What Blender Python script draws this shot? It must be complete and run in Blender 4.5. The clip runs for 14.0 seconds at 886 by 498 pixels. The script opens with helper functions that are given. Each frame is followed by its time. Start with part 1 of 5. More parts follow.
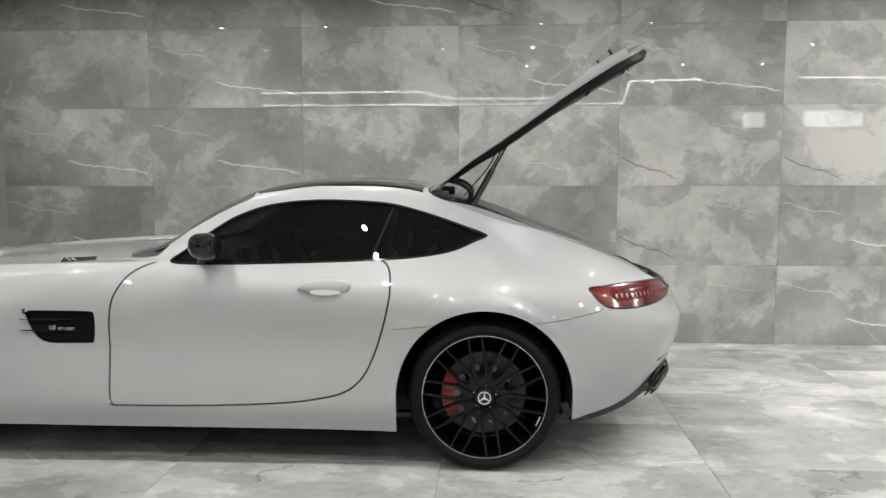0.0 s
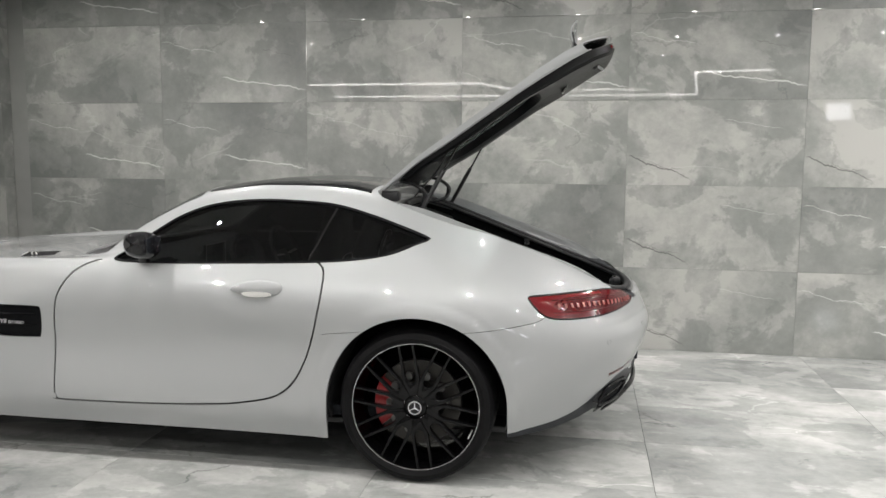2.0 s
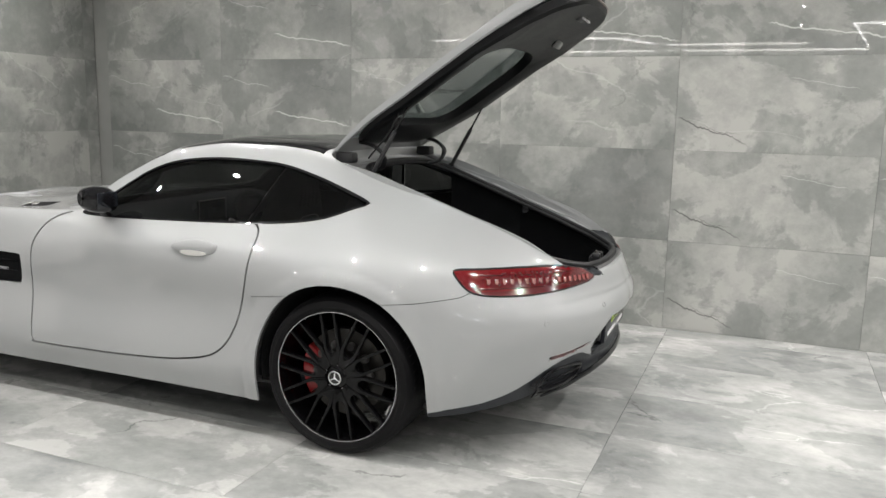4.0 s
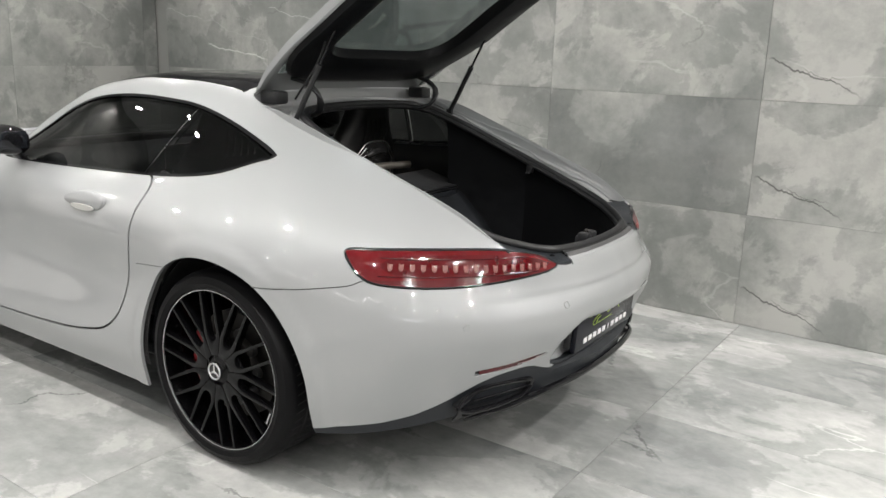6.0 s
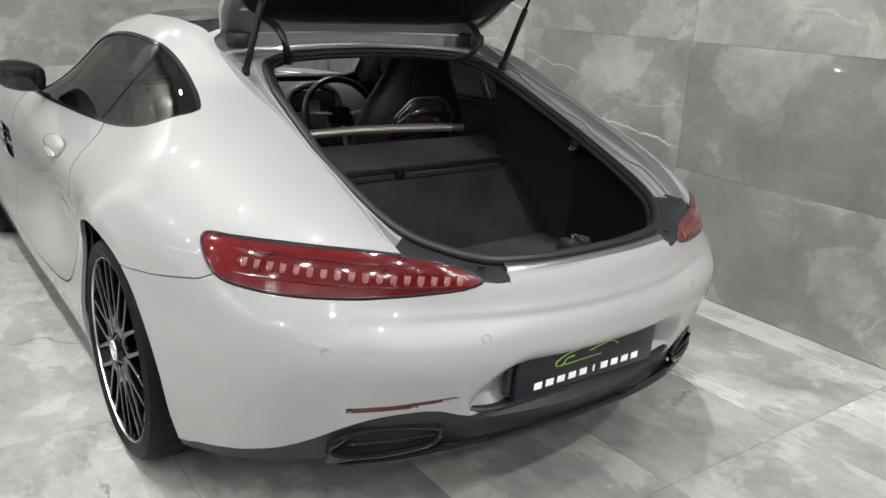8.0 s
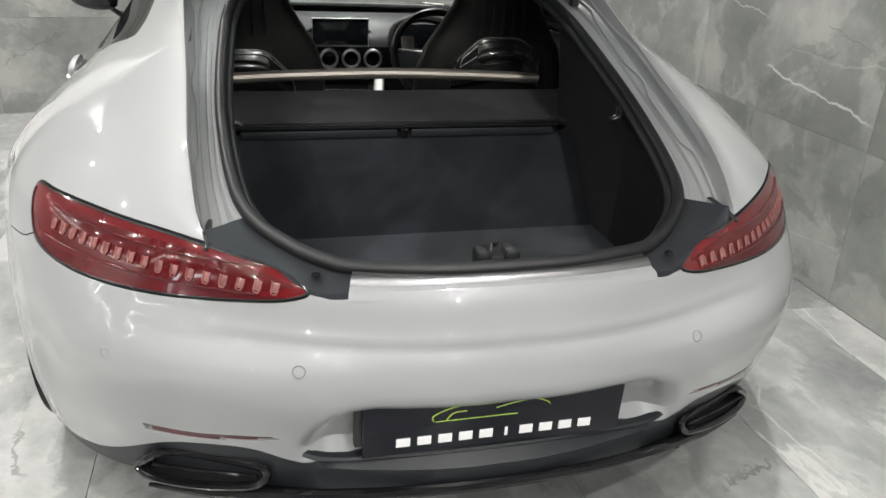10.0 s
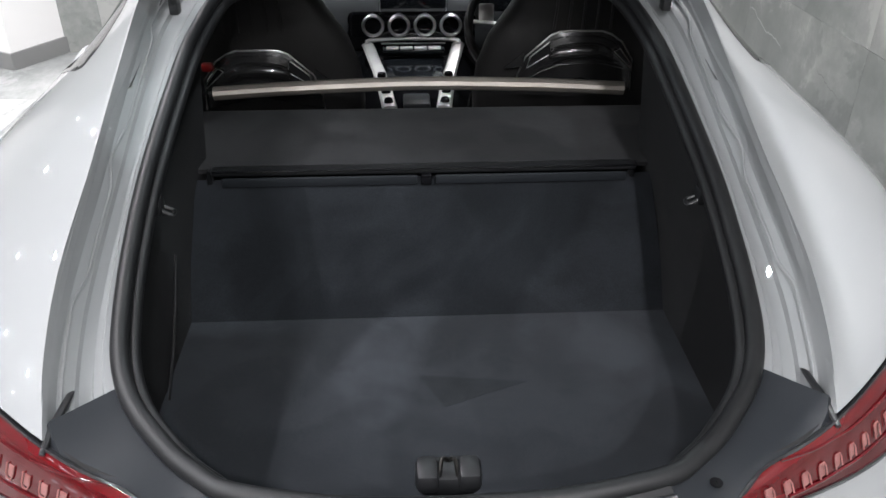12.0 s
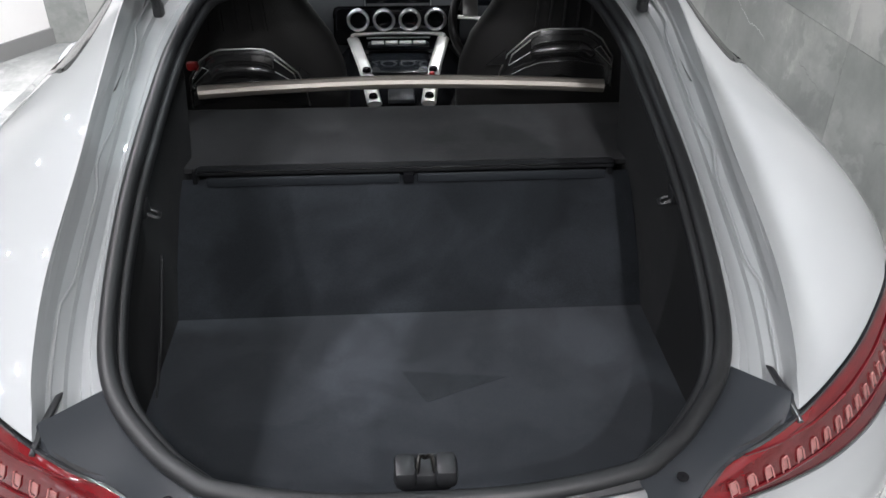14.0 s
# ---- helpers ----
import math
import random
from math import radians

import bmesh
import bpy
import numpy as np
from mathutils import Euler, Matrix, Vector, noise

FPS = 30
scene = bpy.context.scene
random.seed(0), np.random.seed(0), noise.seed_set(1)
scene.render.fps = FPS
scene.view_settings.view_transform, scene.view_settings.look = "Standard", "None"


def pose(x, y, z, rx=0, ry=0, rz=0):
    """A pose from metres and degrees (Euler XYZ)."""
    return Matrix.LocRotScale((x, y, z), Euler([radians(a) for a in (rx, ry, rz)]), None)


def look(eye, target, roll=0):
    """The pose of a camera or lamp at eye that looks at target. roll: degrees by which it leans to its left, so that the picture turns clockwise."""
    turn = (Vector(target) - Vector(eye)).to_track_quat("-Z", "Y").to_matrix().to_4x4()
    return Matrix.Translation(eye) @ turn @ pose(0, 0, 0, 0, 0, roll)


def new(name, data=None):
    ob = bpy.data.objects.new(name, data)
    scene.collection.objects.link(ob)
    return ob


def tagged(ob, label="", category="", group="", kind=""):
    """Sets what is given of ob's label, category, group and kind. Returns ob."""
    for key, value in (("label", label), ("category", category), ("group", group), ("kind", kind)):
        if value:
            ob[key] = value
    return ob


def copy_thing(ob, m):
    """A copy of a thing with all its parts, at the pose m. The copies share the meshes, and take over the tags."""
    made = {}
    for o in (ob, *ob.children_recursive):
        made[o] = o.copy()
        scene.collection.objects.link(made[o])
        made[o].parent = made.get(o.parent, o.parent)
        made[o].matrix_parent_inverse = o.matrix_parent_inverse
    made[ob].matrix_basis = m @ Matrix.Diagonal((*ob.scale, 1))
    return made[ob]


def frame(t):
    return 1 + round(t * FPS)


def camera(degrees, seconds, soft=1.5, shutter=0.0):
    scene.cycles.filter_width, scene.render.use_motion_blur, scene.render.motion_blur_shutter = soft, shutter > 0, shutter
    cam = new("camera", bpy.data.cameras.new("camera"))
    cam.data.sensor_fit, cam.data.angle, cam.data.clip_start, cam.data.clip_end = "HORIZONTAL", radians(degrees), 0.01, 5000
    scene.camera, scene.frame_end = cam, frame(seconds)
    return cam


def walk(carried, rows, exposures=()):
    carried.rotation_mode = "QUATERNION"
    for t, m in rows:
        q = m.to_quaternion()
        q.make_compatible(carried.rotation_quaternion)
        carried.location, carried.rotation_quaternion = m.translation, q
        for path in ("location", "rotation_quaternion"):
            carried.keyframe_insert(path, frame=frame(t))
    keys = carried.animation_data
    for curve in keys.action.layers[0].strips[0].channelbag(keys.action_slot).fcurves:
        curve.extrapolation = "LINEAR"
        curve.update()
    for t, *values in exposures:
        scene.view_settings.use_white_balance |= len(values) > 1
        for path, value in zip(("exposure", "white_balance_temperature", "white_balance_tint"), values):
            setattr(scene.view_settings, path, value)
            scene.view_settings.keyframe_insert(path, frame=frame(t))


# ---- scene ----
cam = camera(58.1, 14.0)
PATH = [
    (0, (0.038, -4.362, 1.329), (-0.091, -2.376, 1.129), -0.1),
    (0.5, (0.209, -4.355, 1.332), (0.035, -2.373, 1.131), -0.1),
    (1, (0.374, -4.346, 1.345), (0.145, -2.369, 1.139), -0.0),
    (1.5, (0.511, -4.264, 1.346), (0.224, -2.297, 1.129), 0.1),
    (2, (0.682, -4.153, 1.378), (0.333, -2.197, 1.153), 0.4),
    (2.5, (0.959, -4.086, 1.38), (0.535, -2.145, 1.146), 0.6),
    (3, (1.146, -3.987, 1.393), (0.637, -2.069, 1.143), 0.8),
    (3.2, (1.258, -3.94, 1.4), (0.689, -2.041, 1.135), 0.7),
    (5.3, (1.791, -2.982, 1.409), (0.829, -1.282, 0.978), 1.9),
    (5.5, (1.825, -2.847, 1.388), (0.82, -1.173, 0.952), 1.7),
    (6, (1.996, -2.567, 1.374), (0.895, -0.966, 0.9), 1.9),
    (6.5, (2.101, -2.304, 1.367), (0.892, -0.795, 0.859), 2.0),
    (7, (2.117, -1.998, 1.377), (0.794, -0.599, 0.834), 2.3),
    (7.5, (2.208, -1.722, 1.365), (0.774, -0.455, 0.784), 2.6),
    (7.7, (2.26, -1.604, 1.372), (0.78, -0.398, 0.778), 2.6),
    (9.8, (2.199, -0.504, 1.348), (0.424, 0.013, 0.585), 3.2),
    (10, (2.122, -0.421, 1.341), (0.34, 0.038, 0.559), 2.9),
    (10.5, (1.961, -0.267, 1.384), (0.173, 0.056, 0.549), 2.6),
    (11, (1.811, -0.078, 1.422), (0.037, 0.131, 0.522), 1.7),
    (11.5, (1.685, -0.021, 1.48), (-0.06, 0.108, 0.51), 1.1),
    (12, (1.566, -0.03, 1.533), (-0.146, 0.041, 0.501), 0.4),
    (12.5, (1.547, 0.014, 1.559), (-0.146, 0.065, 0.495), 0.2),
    (13, (1.582, 0.009, 1.573), (-0.106, 0.075, 0.501), 0.2),
    (13.5, (1.587, -0.009, 1.577), (-0.103, 0.073, 0.511), 0.4),
    (14, (1.583, -0.011, 1.572), (-0.11, 0.081, 0.51), 0.5),
]
walk(cam, [(t, look(e, a, r)) for t, e, a, r in PATH],
     exposures=[(0, 0.06, 6480, 11), (5.5, 0.16, 6480, 11), (7.5, 0.22, 6450, 11), (9.5, 0.2, 6450, 10), (10.5, 0.2, 6400, 10), (11.5, 0.33, 6150, 12), (12.3, 0.54, 6080, 13), (14, 0.58, 6080, 13)])

# ---- world, lamps, exposure ----
world = bpy.data.worlds.new("world")
scene.world = world
world.use_nodes = True
world.node_tree.nodes["Background"].inputs[0].default_value = (0.9, 0.95, 1.0, 1)
world.node_tree.nodes["Background"].inputs[1].default_value = 0.02

LAMP_W = 20.5

# ---- materials ----
def mat(name, color=(0.8, 0.8, 0.8), rough=0.5, metal=0.0, coat=0.0, bump=0.0, bump_scale=300.0, vary=0.0, vary_scale=6.0, spec=0.5, sheen=0.0):
    """A plain surface with fine relief and uneven colour and gloss."""
    m = bpy.data.materials.new(name)
    m.use_nodes = True
    nt = m.node_tree
    b = nt.nodes["Principled BSDF"]
    b.inputs["Base Color"].default_value = (*color, 1)
    b.inputs["Roughness"].default_value = rough
    b.inputs["Metallic"].default_value = metal
    b.inputs["Coat Weight"].default_value = coat
    b.inputs["Coat Roughness"].default_value = 0.03
    b.inputs["Specular IOR Level"].default_value = spec
    b.inputs["Sheen Weight"].default_value = sheen
    co = nt.nodes.new("ShaderNodeTexCoord")
    if vary:
        n = nt.nodes.new("ShaderNodeTexNoise")
        n.inputs["Scale"].default_value, n.inputs["Detail"].default_value = vary_scale, 6
        nt.links.new(co.outputs["Object"], n.inputs["Vector"])
        r = nt.nodes.new("ShaderNodeMapRange")
        r.inputs[3].default_value, r.inputs[4].default_value = 1 - vary, 1 + vary
        nt.links.new(n.outputs["Fac"], r.inputs[0])
        mx = nt.nodes.new("ShaderNodeVectorMath")
        mx.operation = "SCALE"
        mx.inputs[0].default_value = color
        nt.links.new(r.outputs[0], mx.inputs["Scale"])
        nt.links.new(mx.outputs[0], b.inputs["Base Color"])
        rr = nt.nodes.new("ShaderNodeMath")
        rr.operation = "MULTIPLY"
        rr.inputs[1].default_value = rough
        nt.links.new(r.outputs[0], rr.inputs[0])
        nt.links.new(rr.outputs[0], b.inputs["Roughness"])
    if bump:
        n2 = nt.nodes.new("ShaderNodeTexNoise")
        n2.inputs["Scale"].default_value, n2.inputs["Detail"].default_value = bump_scale, 3
        nt.links.new(co.outputs["Object"], n2.inputs["Vector"])
        bp = nt.nodes.new("ShaderNodeBump")
        bp.inputs["Strength"].default_value, bp.inputs["Distance"].default_value = bump, 0.002
        nt.links.new(n2.outputs["Fac"], bp.inputs["Height"])
        nt.links.new(bp.outputs[0], b.inputs["Normal"])
    return m


def glow(name, color, strength):
    m = bpy.data.materials.new(name)
    m.use_nodes = True
    b = m.node_tree.nodes["Principled BSDF"]
    b.inputs["Base Color"].default_value = (*color, 1)
    b.inputs["Emission Color"].default_value = (*color, 1)
    b.inputs["Emission Strength"].default_value = strength
    return m


def pane(name, tint, rough=0.0, ior=1.5):
    """Thin tinted glass: tint passes straight through, gloss by Fresnel."""
    m = bpy.data.materials.new(name)
    m.use_nodes = True
    nt = m.node_tree
    nt.nodes.remove(nt.nodes["Principled BSDF"])
    t, g = nt.nodes.new("ShaderNodeBsdfTransparent"), nt.nodes.new("ShaderNodeBsdfGlossy")
    t.inputs[0].default_value = (*tint, 1)
    g.inputs["Roughness"].default_value = rough
    f, mx = nt.nodes.new("ShaderNodeLayerWeight"), nt.nodes.new("ShaderNodeMixShader")
    f.inputs[0].default_value = 0.5
    p, q = nt.nodes.new("ShaderNodeMath"), nt.nodes.new("ShaderNodeMath")
    p.operation, p.inputs[1].default_value = "POWER", 5.0
    head_on = ((ior - 1) / (ior + 1)) ** 2
    q.operation, q.inputs[1].default_value, q.inputs[2].default_value = "MULTIPLY_ADD", 1 - head_on, head_on
    nt.links.new(f.outputs["Facing"], p.inputs[0])
    nt.links.new(p.outputs[0], q.inputs[0])
    nt.links.new(q.outputs[0], mx.inputs[0])
    nt.links.new(t.outputs[0], mx.inputs[1])
    nt.links.new(g.outputs[0], mx.inputs[2])
    nt.links.new(mx.outputs[0], nt.nodes["Material Output"].inputs[0])
    return m


def marble(name, dark, mid, light, rough, vein=1.0, crack=1.0, stretch=(1, 1, 1), tone=0.25, polish=0.0, shift=0.0, strokes=()):
    """Polished stone tile: cloudy patches, pale veins, dark cracks; each tile cut from another place of the stone."""
    m = bpy.data.materials.new(name)
    m.use_nodes = True
    nt = m.node_tree
    L, N = nt.links.new, nt.nodes.new
    b = nt.nodes["Principled BSDF"]
    b.inputs["Coat Weight"].default_value, b.inputs["Coat Roughness"].default_value = polish, 0.022
    co, ob = N("ShaderNodeTexCoord"), N("ShaderNodeObjectInfo")
    off = N("ShaderNodeVectorMath")
    off.operation = "MULTIPLY_ADD"
    off.inputs[1].default_value = stretch
    r3 = N("ShaderNodeVectorMath")
    r3.operation = "SCALE"
    r3.inputs[0].default_value = (37.0, 23.0, 51.0)
    L(ob.outputs["Random"], r3.inputs["Scale"])
    L(co.outputs["Object"], off.inputs[0])
    L(r3.outputs[0], off.inputs[2])
    P = off.outputs[0]

    def noise_tex(scale, detail, rough_, dist=0.0, vec=P):
        n = N("ShaderNodeTexNoise")
        n.inputs["Scale"].default_value, n.inputs["Detail"].default_value = scale, detail
        n.inputs["Roughness"].default_value, n.inputs["Distortion"].default_value = rough_, dist
        L(vec, n.inputs["Vector"])
        return n

    def line(src, width, soft):
        """1 along the level 0.5 of src."""
        s = N("ShaderNodeMath")
        s.operation, s.inputs[1].default_value = "SUBTRACT", 0.5
        a = N("ShaderNodeMath")
        a.operation = "ABSOLUTE"
        L(src, s.inputs[0])
        L(s.outputs[0], a.inputs[0])
        k = N("ShaderNodeMapRange")
        k.interpolation_type = "SMOOTHSTEP"
        k.inputs[1].default_value, k.inputs[2].default_value = width, width + soft
        k.inputs[3].default_value, k.inputs[4].default_value = 1, 0
        L(a.outputs[0], k.inputs[0])
        return k.outputs[0]

    def gate(src, lo, hi):
        k = N("ShaderNodeMapRange")
        k.interpolation_type = "SMOOTHSTEP"
        k.inputs[1].default_value, k.inputs[2].default_value = lo, hi
        L(src, k.inputs[0])
        return k.outputs[0]

    def mul(a, c):
        k = N("ShaderNodeMath")
        k.operation = "MULTIPLY"
        L(a, k.inputs[0])
        if isinstance(c, float):
            k.inputs[1].default_value = c
        else:
            L(c, k.inputs[1])
        return k.outputs[0]

    cloud = noise_tex(1.5, 7, 0.58, 0.15)
    fine = noise_tex(16.0, 5, 0.7, 0.2)
    scuff = noise_tex(5.5, 8, 0.72, 0.5)
    add0 = N("ShaderNodeMath")
    add0.operation = "MULTIPLY_ADD"
    add0.inputs[1].default_value = 0.24
    L(scuff.outputs["Fac"], add0.inputs[0])
    L(cloud.outputs["Fac"], add0.inputs[2])
    add = N("ShaderNodeMath")
    add.operation = "MULTIPLY_ADD"
    add.inputs[1].default_value = 0.24
    L(fine.outputs["Fac"], add.inputs[0])
    L(add0.outputs[0], add.inputs[2])
    tn = N("ShaderNodeMapRange")
    tn.inputs[3].default_value, tn.inputs[4].default_value = shift - tone / 2, shift + tone / 2
    L(ob.outputs["Random"], tn.inputs[0])
    add2 = N("ShaderNodeMath")
    pn = noise_tex(1.9, 9, 0.62, 0.35)
    pg = gate(pn.outputs["Fac"], 0.485, 0.53)
    pa = N("ShaderNodeMath")
    pa.operation = "MULTIPLY_ADD"
    pa.inputs[1].default_value = 0.13
    L(pg, pa.inputs[0])
    L(add.outputs[0], pa.inputs[2])
    L(pa.outputs[0], add2.inputs[0])
    L(tn.outputs[0], add2.inputs[1])
    ramp = N("ShaderNodeValToRGB")
    e = ramp.color_ramp.elements
    e[0].position, e[0].color = 0.56, (*dark, 1)
    e[1].position, e[1].color = 1.0, (*light, 1)
    x = e.new(0.80)
    x.color = (*mid, 1)
    L(add2.outputs[0], ramp.inputs[0])
    col = ramp.outputs[0]
    lie = N("ShaderNodeVectorMath")
    lie.operation, lie.inputs[1].default_value = "MULTIPLY", (0.7, 1.7, 1.0)
    L(P, lie.inputs[0])
    def seams(scale, warp, rough_, width, vec):
        """Thin long lines: borders of warped cells."""
        wn = noise_tex(2.0, 6, rough_, 0.0, vec)
        wa = N("ShaderNodeVectorMath")
        wa.operation = "MULTIPLY_ADD"
        wa.inputs[1].default_value = (warp, warp, warp)
        L(wn.outputs["Color"], wa.inputs[0])
        L(vec, wa.inputs[2])
        vo = N("ShaderNodeTexVoronoi")
        vo.feature = "DISTANCE_TO_EDGE"
        vo.inputs["Scale"].default_value = scale
        L(wa.outputs[0], vo.inputs["Vector"])
        k = N("ShaderNodeMapRange")
        k.interpolation_type = "SMOOTHSTEP"
        k.inputs[1].default_value, k.inputs[2].default_value = width * .35, width
        k.inputs[3].default_value, k.inputs[4].default_value = 1, 0
        L(vo.outputs["Distance"], k.inputs[0])
        return k.outputs[0]

    place = noise_tex(1.5, 2, 0.5)
    v = mul(seams(0.8, 0.45, 0.5, 0.0065, lie.outputs[0]), gate(place.outputs["Fac"], 0.50, 0.60))
    mx = N("ShaderNodeMix")
    mx.data_type = "RGBA"
    mx.inputs["B"].default_value = (0.62, 0.63, 0.60, 1)
    L(mul(v, 0.55 * vein), mx.inputs["Factor"])
    L(col, mx.inputs["A"])
    sh = N("ShaderNodeVectorMath")
    sh.operation, sh.inputs[1].default_value = "ADD", (9.1, 4.7, 2.3)
    L(P, sh.inputs[0])
    c2 = noise_tex(1.6, 2, 0.5, 0.0, sh.outputs[0])
    c = mul(seams(0.9, 0.5, 0.68, 0.011, sh.outputs[0]), gate(c2.outputs["Fac"], 0.56, 0.63))
    mx2 = N("ShaderNodeMix")
    mx2.data_type = "RGBA"
    mx2.inputs["B"].default_value = (0.045, 0.05, 0.05, 1)
    L(mul(c, 0.85 * crack), mx2.inputs["Factor"])
    L(mx.outputs["Result"], mx2.inputs["A"])
    last = mx2.outputs["Result"]
    sep = N("ShaderNodeSeparateXYZ")
    L(co.outputs["Object"], sep.inputs[0])

    def calc(op, a, c, d=None):
        k = N("ShaderNodeMath")
        k.operation = op
        for slot, w in enumerate((a, c, d)):
            if w is None:
                continue
            if isinstance(w, (int, float)):
                k.inputs[slot].default_value = w
            else:
                L(w, k.inputs[slot])
        return k.outputs[0]

    for seed, (xa, xb, y0, slope, sway, width, tint, dense) in enumerate(strokes):
        along = N("ShaderNodeCombineXYZ")
        L(sep.outputs[0], along.inputs[0])
        along.inputs[1].default_value = seed * 3.7 + xa * 11
        sweep = noise_tex(5.0, 6, 0.62, 0.0, along.outputs[0])
        level = calc("MULTIPLY_ADD", sweep.outputs["Fac"], sway, calc("MULTIPLY_ADD", sep.outputs[0], slope, y0 - slope * xa - sway / 2))
        off_ = calc("ABSOLUTE", calc("SUBTRACT", sep.outputs[1], level), 0)
        thin = noise_tex(14.0, 3, 0.6, 0.0, along.outputs[0])
        w_ = calc("MULTIPLY", thin.outputs["Fac"], width * 2)
        hit = calc("SUBTRACT", 1.0, gate(calc("DIVIDE", off_, w_), 0.35, 1.0))
        ends = mul(gate(sep.outputs[0], xa, xa + .05), calc("SUBTRACT", 1.0, gate(sep.outputs[0], xb - .12, xb)))
        ms = N("ShaderNodeMix")
        ms.data_type = "RGBA"
        ms.inputs["B"].default_value = (*tint, 1)
        L(mul(mul(hit, ends), float(dense)), ms.inputs["Factor"])
        L(last, ms.inputs["A"])
        last = ms.outputs["Result"]
    L(last, b.inputs["Base Color"])
    rr = N("ShaderNodeMapRange")
    rr.inputs[3].default_value, rr.inputs[4].default_value = rough * 0.7, rough * 1.4
    L(fine.outputs["Fac"], rr.inputs[0])
    L(rr.outputs[0], b.inputs["Roughness"])
    wob = noise_tex(2.2, 2, 0.5)
    bp = N("ShaderNodeBump")
    bp.inputs["Strength"].default_value, bp.inputs["Distance"].default_value = 0.05, 0.004
    L(wob.outputs["Fac"], bp.inputs["Height"])
    L(bp.outputs[0], b.inputs["Normal"])
    return m


def nap(name, color):
    """Short pile carpet with patches brushed this way and that."""
    m = mat(name, color, 0.95, 0, 0, 0.9, 900, 0, 5, 0.06, 0.04)
    nt = m.node_tree
    b = nt.nodes["Principled BSDF"]
    co = nt.nodes.new("ShaderNodeTexCoord")
    total = None
    for scale, rough_, lo, hi, amount in ((2.6, .45, .45, .55, .20), (7.0, .5, .42, .60, .11), (420.0, .6, .3, .7, .22)):
        n = nt.nodes.new("ShaderNodeTexNoise")
        n.inputs["Scale"].default_value, n.inputs["Detail"].default_value, n.inputs["Roughness"].default_value = scale, 4, rough_
        n.inputs["Distortion"].default_value = 0.6
        nt.links.new(co.outputs["Object"], n.inputs["Vector"])
        r = nt.nodes.new("ShaderNodeMapRange")
        r.interpolation_type = "SMOOTHSTEP"
        r.inputs[1].default_value, r.inputs[2].default_value = lo, hi
        r.inputs[3].default_value, r.inputs[4].default_value = 1 - amount, 1 + amount
        nt.links.new(n.outputs["Fac"], r.inputs[0])
        if total is None:
            total = r.outputs[0]
        else:
            k = nt.nodes.new("ShaderNodeMath")
            k.operation = "MULTIPLY"
            nt.links.new(total, k.inputs[0])
            nt.links.new(r.outputs[0], k.inputs[1])
            total = k.outputs[0]
    mx = nt.nodes.new("ShaderNodeVectorMath")
    mx.operation = "SCALE"
    mx.inputs[0].default_value = color
    nt.links.new(total, mx.inputs["Scale"])
    nt.links.new(mx.outputs[0], b.inputs["Base Color"])
    return m


def pearl(name):
    """Pearl white car paint under clear lacquer."""
    m = mat(name, (0.284, 0.292, 0.294), 0.42, 0.08, 1.0, 0.02, 900.0, 0.02, 3.0, 0.25)
    b = m.node_tree.nodes["Principled BSDF"]
    b.inputs["Coat Roughness"].default_value, b.inputs["Coat IOR"].default_value = 0.008, 1.68
    return m


PAINT = pearl("white_paint")
PIANO = mat("gloss_black", (0.006, 0.006, 0.007), 0.05, 0, 0.0, 0, 300, 0.08, 9)
PLASTIC = mat("black_plastic", (0.012, 0.0125, 0.0135), 0.42, 0, 0, 0.15, 700, 0.12, 12)
TRIM_GREY = mat("dark_grey_plastic", (0.018, 0.0203, 0.0235), 0.42, 0, 0, 0.15, 800, 0.1, 10, 0.28)
GATE_TRIM = mat("tailgate_trim_plastic", (0.0055, 0.0057, 0.0062), 0.36, 0, 0, 0.15, 700, 0.12, 12, 0.12)
SEAL = mat("rubber_seal", (0.006, 0.0063, 0.007), 0.5, 0, 0, 0.1, 600, 0.15, 20)
GAP = mat("joint_shadow_rubber", (0.01, 0.01, 0.01), 0.8, 0, 0, 0.1, 400, 0.2, 30)
RUBBER = mat("tyre_rubber", (0.0038, 0.0038, 0.0042), 0.48, 0, 0, 0.25, 500, 0.2, 14, 0.12)
# front, floor, shelf and side: one carpet, light and shade put into its tone
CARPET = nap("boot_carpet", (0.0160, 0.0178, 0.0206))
LIT_FLOOR_CARPET = nap("boot_floor_carpet", (0.0345, 0.0383, 0.0443))
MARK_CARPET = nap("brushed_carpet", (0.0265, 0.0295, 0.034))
LIT_SHELF_CARPET = nap("shelf_carpet", (0.026, 0.0262, 0.0275))
SHADED_SIDE_CARPET = nap("side_carpet", (0.0110, 0.0115, 0.0125))
LEATHER = mat("black_leather", (0.026, 0.0255, 0.025), 0.36, 0, 0, 0.5, 260, 0.2, 9)
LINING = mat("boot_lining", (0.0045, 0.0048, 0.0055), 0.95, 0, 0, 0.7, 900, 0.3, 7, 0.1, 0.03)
DASH = mat("dash_leather", (0.045, 0.048, 0.051), 0.36, 0, 0, 0.3, 300, 0.15, 9)
SUEDE = mat("black_suede", (0.012, 0.012, 0.012), 0.9, 0, 0, 0.6, 900, 0.25, 8, 0.2, 0.2)
CHROME = mat("chrome", (0.85, 0.85, 0.86), 0.3, 1, 0, 0, 300, 0.06, 15)
SHELL = mat("black_chrome_shell", (0.15, 0.15, 0.15), 0.20, 0.85, 0.3, 0, 300, 0.15, 12)
BRUSHED = mat("brushed_aluminium", (0.85, 0.84, 0.82), 0.42, 1, 0, 0.1, 600, 0.08, 25)
